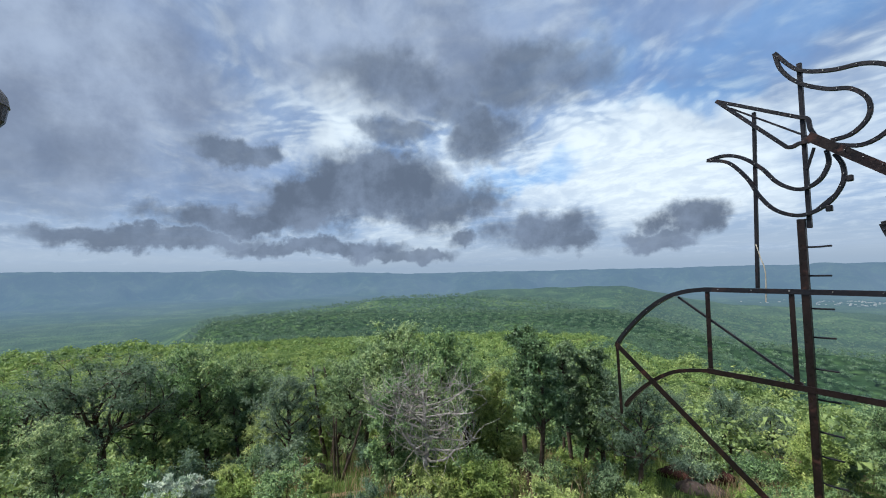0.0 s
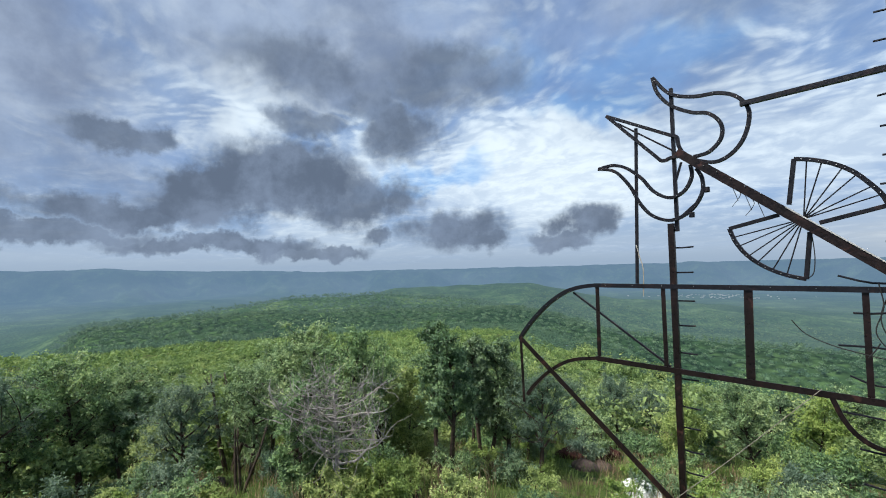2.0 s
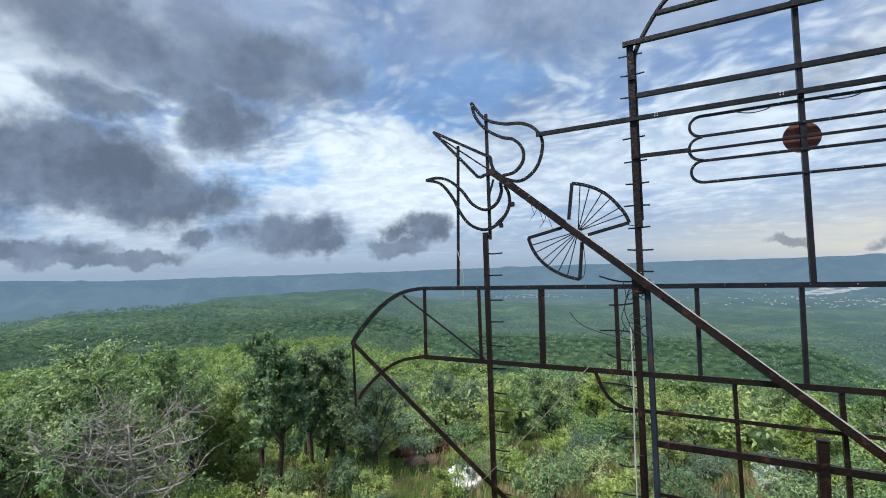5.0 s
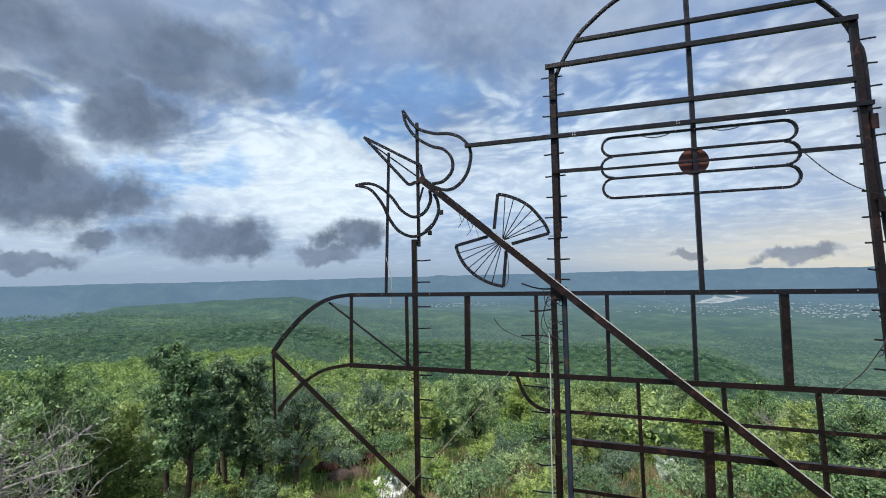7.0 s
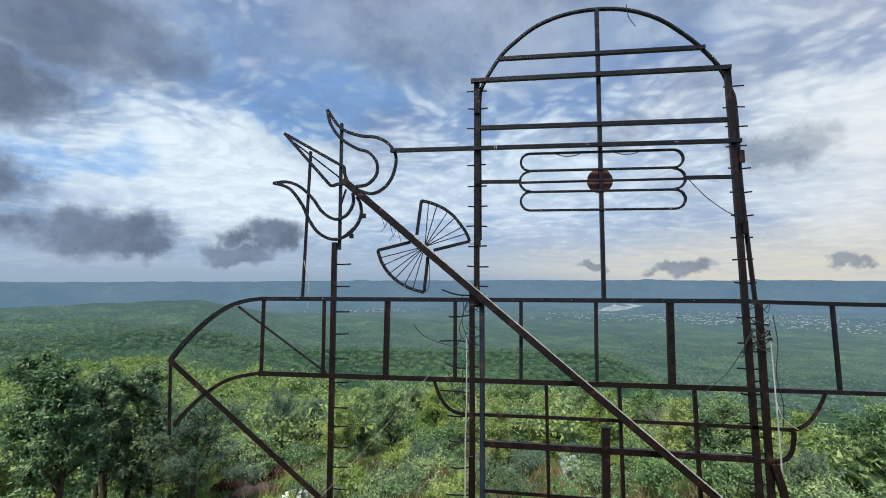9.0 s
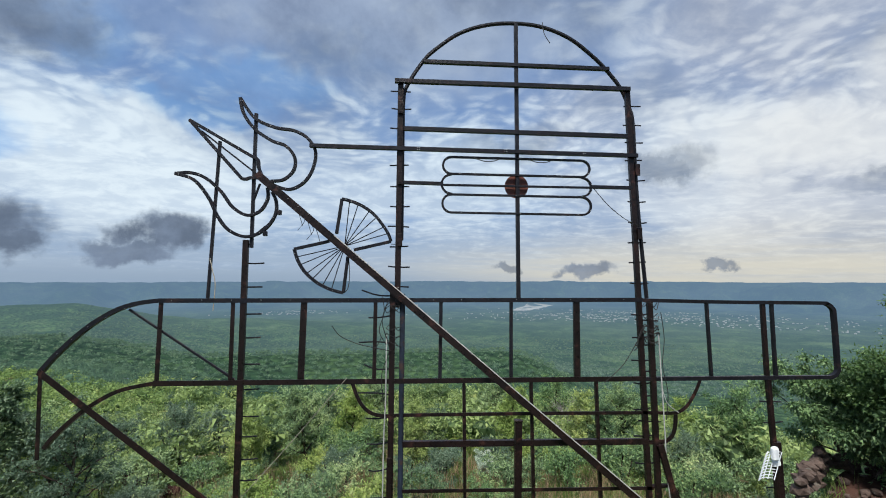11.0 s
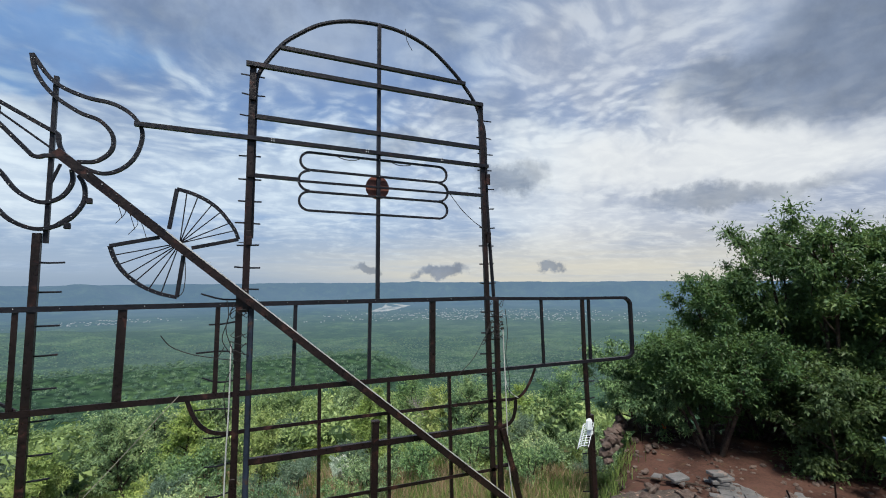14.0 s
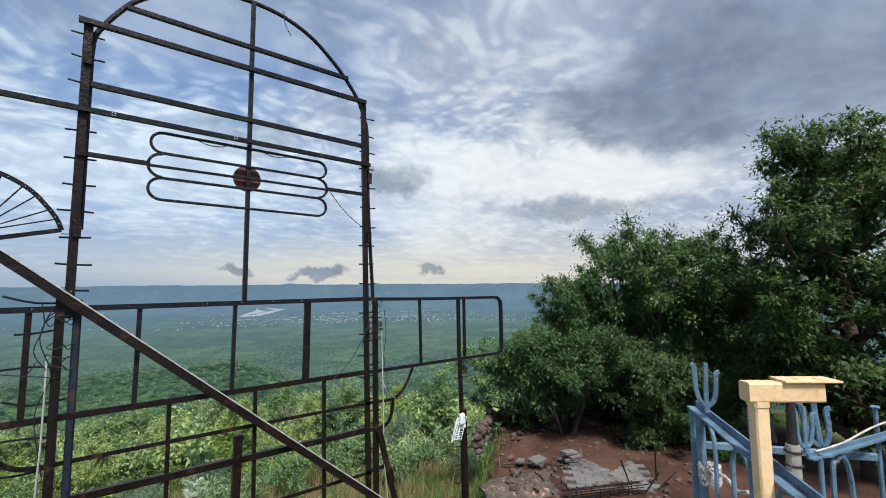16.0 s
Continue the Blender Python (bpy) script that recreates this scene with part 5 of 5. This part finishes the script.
tagged(part("gravel", (gv, gf), STONE), "brown grit and small stones strewn over red earth", "gravel", kind="stuff")
mound = rock(9, 0.62, 0.5, 0.13, 0.5, 4)
M = thing("rubble_heap", "low heap of broken mortar and earth", "rubble", at=(5.85, 0.1, -0.62))
part("mound", (*mound, True), MORTAR, M)
for k in range(26):
    s = new("chunk", smesh[k % 5])
    s.parent = M
    a, r = rw.uniform(0, 6.28), rw.uniform(0.15, 0.85)
    c = rw.uniform(0.03, 0.085)
    s.matrix_basis = pose(r * math.cos(a), 0.7 * r * math.sin(a), 0.16 * (1 - r) + 0.03, rw.uniform(0, 90), 0, rw.uniform(0, 360)) @ Matrix.Diagonal((c * 1.5, c, c * 0.5, 1))
plank = thing("timber_pole", "weathered timber pole lying by the slabs", "pole")
part("pole", tube(curve([(6.15, 0.85, -0.54), (6.5, 0.52, -0.52), (6.95, 0.12, -0.54)], 4), [0.018] * 9, 7), BARK, plank)
REB = thing("rebar_cage", "rusty reinforcement cage lying on the slabs", "rebar")
RA, RB = Vector((5.98, -0.62, -0.49)), Vector((7.06, -1.22, -0.47))
along = (RB - RA).normalized()
across = Vector((-along.y, along.x, 0))
for k in range(8):
    o = across * (0.13 * (k % 4) / 3 - 0.065) + Vector((0, 0, -0.06 + 0.11 * (k // 4) + rw.uniform(-0.01, 0.01)))
    part("bar", sweep([RA + o - along * rw.uniform(0, 0.12), RB + o + along * rw.uniform(0, 0.15)], circ(0.008, 6)), RUST, REB)
for k in range(8):
    c = RA.lerp(RB, (k + 0.4) / 8)
    part("stirrup", sweep([c + across * u + Vector((0, 0, v)) for u, v in ((-0.08, -0.07), (0.08, -0.07), (0.08, 0.065), (-0.08, 0.065))], circ(0.006, 5), closed=True), RUST, REB)
for (x, y, h, tilt) in ((7.25, -1.0, 0.42, -0.5), (7.75, -1.15, 0.50, 0.0), (7.1, -1.2, 0.30, 0.9), (7.35, -1.25, 0.26, 1.2)):
    st = thing("iron_stake", "thin rusty iron stake standing on the terrace", "stake", "stakes")
    part("rod", sweep([(x, y, -0.7), (x + tilt * 0.3, y - tilt * 0.2, -0.6 + h)], circ(0.012, 6)), RUST, st)
cloth = thing("orange_cloth", "strip of orange cloth hung on a stem", "cloth")
part("strip", sweep(curve([(8.30, 2.10, -0.12), (8.31, 2.08, -0.22), (8.29, 2.10, -0.32), (8.32, 2.08, -0.42)], 4), rect(0.07, 0.015, 0.003)), ORANGE, cloth)
for k in range(110):
    x, y = rw.uniform(5.6, 9.4), rw.uniform(-1.6, 2.5)
    if (x - 5.6) * 0.85 < (y - 0.6):
        continue
    st = new("stone", smesh[k % 5])
    tagged(st, "small loose stone on the red earth", "stone", "loose stones")
    c = rw.uniform(0.012, 0.055) * (1.6 if y > 1.2 else 1.0)
    st.matrix_basis = pose(x, y, -0.585 + c * 0.3, 0, 0, rw.uniform(0, 360)) @ Matrix.Diagonal((c * 1.3, c, c * 0.7, 1))
px, py = polar(-25.2, 9.9)
pz = on_ground(px, py)
WHITEWASH = surface("worn_whitewash", (0.52, 0.53, 0.52), (0.74, 0.75, 0.74), 3.0, 0.9, 0.0, 0.6, 7, (0.36, 0.36, 0.34), 0.15)
PL = thing("round_plinth", "whitewashed round stepped plinth on the slope", "plinth")
part("base_step", sweep([(px, py, pz - 0.3), (px, py, pz + 0.22), (px, py, pz + 0.24)], circ(1.0, 28), scales=[0.48, 0.46, 0.44]), WHITEWASH, PL)
part("upper_step", sweep([(px, py, pz + 0.24), (px, py, pz + 0.36), (px, py, pz + 0.40)], circ(1.0, 28), scales=[0.30, 0.29, 0.25]), WHITEWASH, PL)
herb = plant("potted_herb", "small dark green herb growing on the plinth", "plant", "", 71, 0.34, 0.2, LEAF_DEEP, 3, 0.02, 0.1, 9, 0.09, 14, 0.05, 1)
herb.matrix_basis = pose(px, py, pz + 0.40)
for a, r, sx in ((-55, 9.6, 0.35), (-53, 9.4, 0.25), (-76.5, 14.6, 0.4), (-78, 14.9, 0.35), (-31, 13.4, 0.4), (-29, 13.6, 0.35), (-45.5, 9.5, 0.25)):
    x, y = polar(a, r)
    b = thing("boulder", "dark reddish boulder half buried on the slope", "boulder", "dark boulders", at=(x, y, on_ground(x, y, 0.05)))
    part("rock", (*rock(int(r * 10 - a), sx, sx * 0.7, sx * 0.55, 0.3, 3), True), STONE, b)

LEDGE = surface("dark_red_bank", (0.022, 0.010, 0.009), (0.075, 0.034, 0.028), 2.5, 0.95, 0.0, 0.8, 8, (0.10, 0.055, 0.042), 0.1)
for a, r, w, turn in ((-81.5, 17.6, 0.75, 70), (-31.5, 15.4, 0.75, 25), (-28.8, 15.9, 0.6, 30), (-97.5, 13.2, 0.5, 95)):
    x, y = polar(a, r)
    b = thing("earth_bank", "low broken bank of dark red earth on the slope", "bank", "earth banks")
    b.matrix_basis = pose(x, y, on_ground(x, y, 0.08), 0, 0, turn)
    part("bank", (*rock(int(r * 7 - a), w, 0.25, 0.30, 0.5, 3), True), LEDGE, b)

# ---------------------------------------------------------------- blue railing with trident finials
TOP = 2.105
CA, CB = Vector((2.657, -3.812, 0)), Vector((1.80, -4.484, 0))
way = (CB - CA).normalized()
out = Vector((way.y, -way.x, 0))


def finial(parent, x, y, z, turn, tilt=0.0, size=1.0):
    """Flat three-pronged finial, cut from plate."""
    m = pose(x, y, z, 0, tilt, turn) @ Matrix.Diagonal((size, size, size, 1))
    vs = []
    for line in ([(-0.060, 0.205), (-0.046, 0.19), (-0.042, 0.10), (-0.028, 0.035), (0.0, 0.012), (0.028, 0.035), (0.042, 0.10), (0.044, 0.165), (0.062, 0.178)], [(0.0, -0.02), (0.0, 0.10), (0.005, 0.215)]):
        s = sweep(curve([(u, 0, v) for u, v in line], 4), rect(0.022, 0.016, 0.004))
        vs.append(([m @ p for p in s[0]], s[1]))
    return part("finial", merge(*vs), BLUE, parent, "three-pronged finial with worn blue paint")


RAIL = thing("blue_railing", "weathered blue steel railing with three-pronged finials", "railing")
part("top_rail", sweep([CA + Vector((0, 0, TOP)), CB + Vector((0, 0, TOP))], ell(0.048, 0.036, 0.008), ref=(0, 0, 1)), BLUE, RAIL)
for d, w in ((0.0, 0.026), (0.10, 0.050), (0.62, 0.03)):
    p = CA + way * d
    part("rail_post", sweep([(p.x, p.y, 0.93), (p.x, p.y, TOP - 0.024)], rect(w, 0.026, 0.004)), BLUE, RAIL)
for k in range(3):
    q0, q1 = CA + way * (0.05 + 0.34 * k) - out * 0.02, CA + way * (0.21 + 0.34 * k) - out * 0.02
    part("hoop", sweep([(q0.x, q0.y, 0.95)] + [tuple(q0.lerp(q1, 0.5 - 0.5 * math.cos(t)) + Vector((0, 0, TOP - 0.13 + 0.08 * math.sin(t)))) for t in np.linspace(0, math.pi, 11)] + [(q1.x, q1.y, 0.95)], circ(0.009, 7)), BLUE, RAIL)
for d, turn, tilt, size in ((0.20, -68, 0, 0.92), (0.62, 20, 5, 0.60)):
    p = CA + way * d
    finial(RAIL, p.x, p.y, TOP + 0.035, turn, tilt, size)
rail2 = thing("blue_railing", "short blue side railing tied with pale rope", "railing")
part("top_rail", sweep([(2.62, -4.26, 1.995), (3.75, -4.66, 2.05)], ell(0.026, 0.024), ref=(0, 0, 1)), BLUE, rail2)
part("cross_rail", sweep([(2.62, -3.85, 1.93), (3.05, -4.40, 1.93)], rect(0.022, 0.032), ref=(0, 0, 1)), BLUE, rail2)
for x, y, z1 in ((2.68, -4.28, 2.0), (3.13, -4.40, 2.13), (3.70, -4.64, 2.05)):
    part("rail_post", sweep([(x, y, on_ground(x, y)), (x, y, z1)], circ(0.009, 8)), BLUE, rail2)
part("post_cap", box(3.13, -4.40, 2.13, 0.032, 0.032, 0.010), BLUE, rail2)
part("hoop", sweep(curve([(2.76, -4.30, 1.0), (2.76, -4.30, 1.85), (2.79, -4.31, 1.95), (2.83, -4.325, 1.96), (2.87, -4.34, 1.85), (2.88, -4.345, 1.4), (2.88, -4.345, 0.9)], 5), circ(0.010, 7)), BLUE, rail2)
finial(rail2, 2.66, -4.24, 2.01, -35, 0, 0.80)
finial(rail2, 2.74, -4.275, 2.005, -65, -6, 0.92)
rp = thing("cotton_rope", "frayed white cotton rope knotted round the railing", "rope")
part("strand", sweep(curve([(2.66, -4.27, 2.01), (2.85, -4.33, 2.02), (3.15, -4.42, 2.06), (3.7, -4.64, 2.12)], 5), circ(0.0042, 8)), COTTON, rp)
rk = random.Random(6)
c = CA + way * 0.13 - out * 0.02
for k in range(11):
    t0 = rk.uniform(0, 6.28)
    part("coil", sweep(curve([(c.x + (0.035 + 0.015 * rk.random()) * math.cos(t0 + u), c.y + 0.04 * math.sin(t0 + u), 1.835 + rk.uniform(-0.045, 0.035)) for u in np.linspace(0, 5.5, 8)], 4), circ(0.0065, 6)), COTTON, rp)
part("strand", sweep(curve([(c.x, c.y, 1.84), (c.x - 0.06, c.y - 0.08, 1.86), (c.x - 0.14, c.y - 0.15, 1.85), (c.x - 0.24, c.y - 0.22, 1.90)], 5), circ(0.0075, 7)), COTTON, rp)
CP = thing("cream_bracket_post", "cream-painted square post with a flat bracket plate", "post")
bx, by = 1.994, -4.271
side = Vector((0.76, -0.65, 0)).normalized()
part("column", sweep([(bx, by, 0.93), (bx, by, 2.324)], rect(0.043, 0.043, 0.005), ref=side), CREAM, CP)
part("weld_collar", sweep([(bx, by, 2.312), (bx, by, 2.330)], rect(0.049, 0.048, 0.006), ref=side), CREAM, CP)
part("arm", sweep([Vector((bx, by, 2.357)) - side * 0.040, Vector((bx, by, 2.357)) + side * 0.190], rect(0.050, 0.060, 0.005), ref=(0, 0, 1)), CREAM, CP)
part("plate", sweep([Vector((bx, by, 2.392)) + side * 0.065, Vector((bx, by, 2.392)) + side * 0.235], rect(0.074, 0.006, 0.001), ref=(0, 0, 1)), CREAM, CP)
for k in (0.12, 0.18):
    q = Vector((bx, by, 2.396)) + side * k
    part("bolt_hole_rim", sweep([q, q + Vector((0, 0, 0.002))], circ(0.007, 10)), CREAM, CP)
GP = thing("grey_pipe", "grey plastic pipe stub with black tape bound to the railing", "pipe")
gx, gy = 2.05, -4.338
part("pipe", sweep([(gx - 0.05, gy, 0.93), (gx, gy, 2.20)], circ(0.019, 14)), GREYPIPE, GP)
part("sleeve", sweep([(gx, gy, 2.19), (gx + 0.004, gy, 2.27), (gx + 0.008, gy, 2.34)], circ(0.014, 12), scales=[1, 0.95, 0.8]), WIRE, GP, "black taped end")
for z in (2.10, 2.14, 2.18):
    part("wire_tie", sweep([(gx + 0.021 * math.cos(t), gy + 0.021 * math.sin(t), z) for t in np.linspace(0, 6.0, 12)], circ(0.004, 5), closed=True), WIRE, GP)

# lamp on a pole beside the platform
LP = thing("pole_lamp", "round weathered lamp head with a dark bowl on a pole", "lamp")
d = Vector((math.sin(radians(-107.2)), math.cos(radians(-107.2)), 0))
lx, ly = EYE.x + d.x * 3.0, EYE.y + d.y * 3.0
lz = EYE.z + 3.0 * math.tan(radians(15.2))
part("housing", sweep([(lx, ly, lz + 0.02), (lx, ly, lz + 0.07), (lx, ly, lz + 0.12), (lx, ly, lz + 0.14)], circ(1.0, 20), scales=[0.115, 0.105, 0.07, 0.03]), LAMPGREY, LP)
part("bowl", sweep([(lx, ly, lz - 0.12), (lx, ly, lz - 0.10), (lx, ly, lz - 0.05), (lx, ly, lz + 0.02)], circ(1.0, 20), scales=[0.02, 0.065, 0.10, 0.11]), LAMPDARK, LP)
part("pole", sweep([(lx - 0.35, ly - 0.2, on_ground(lx - 0.35, ly - 0.2, -0.1)), (lx - 0.35, ly - 0.2, lz - 0.1)], circ(0.03, 10)), LAMPGREY, LP)
part("arm", sweep([(lx - 0.35, ly - 0.2, lz - 0.12), (lx - 0.2, ly - 0.12, lz + 0.12), (lx, ly, lz + 0.13)], circ(0.018, 8)), LAMPGREY, LP)
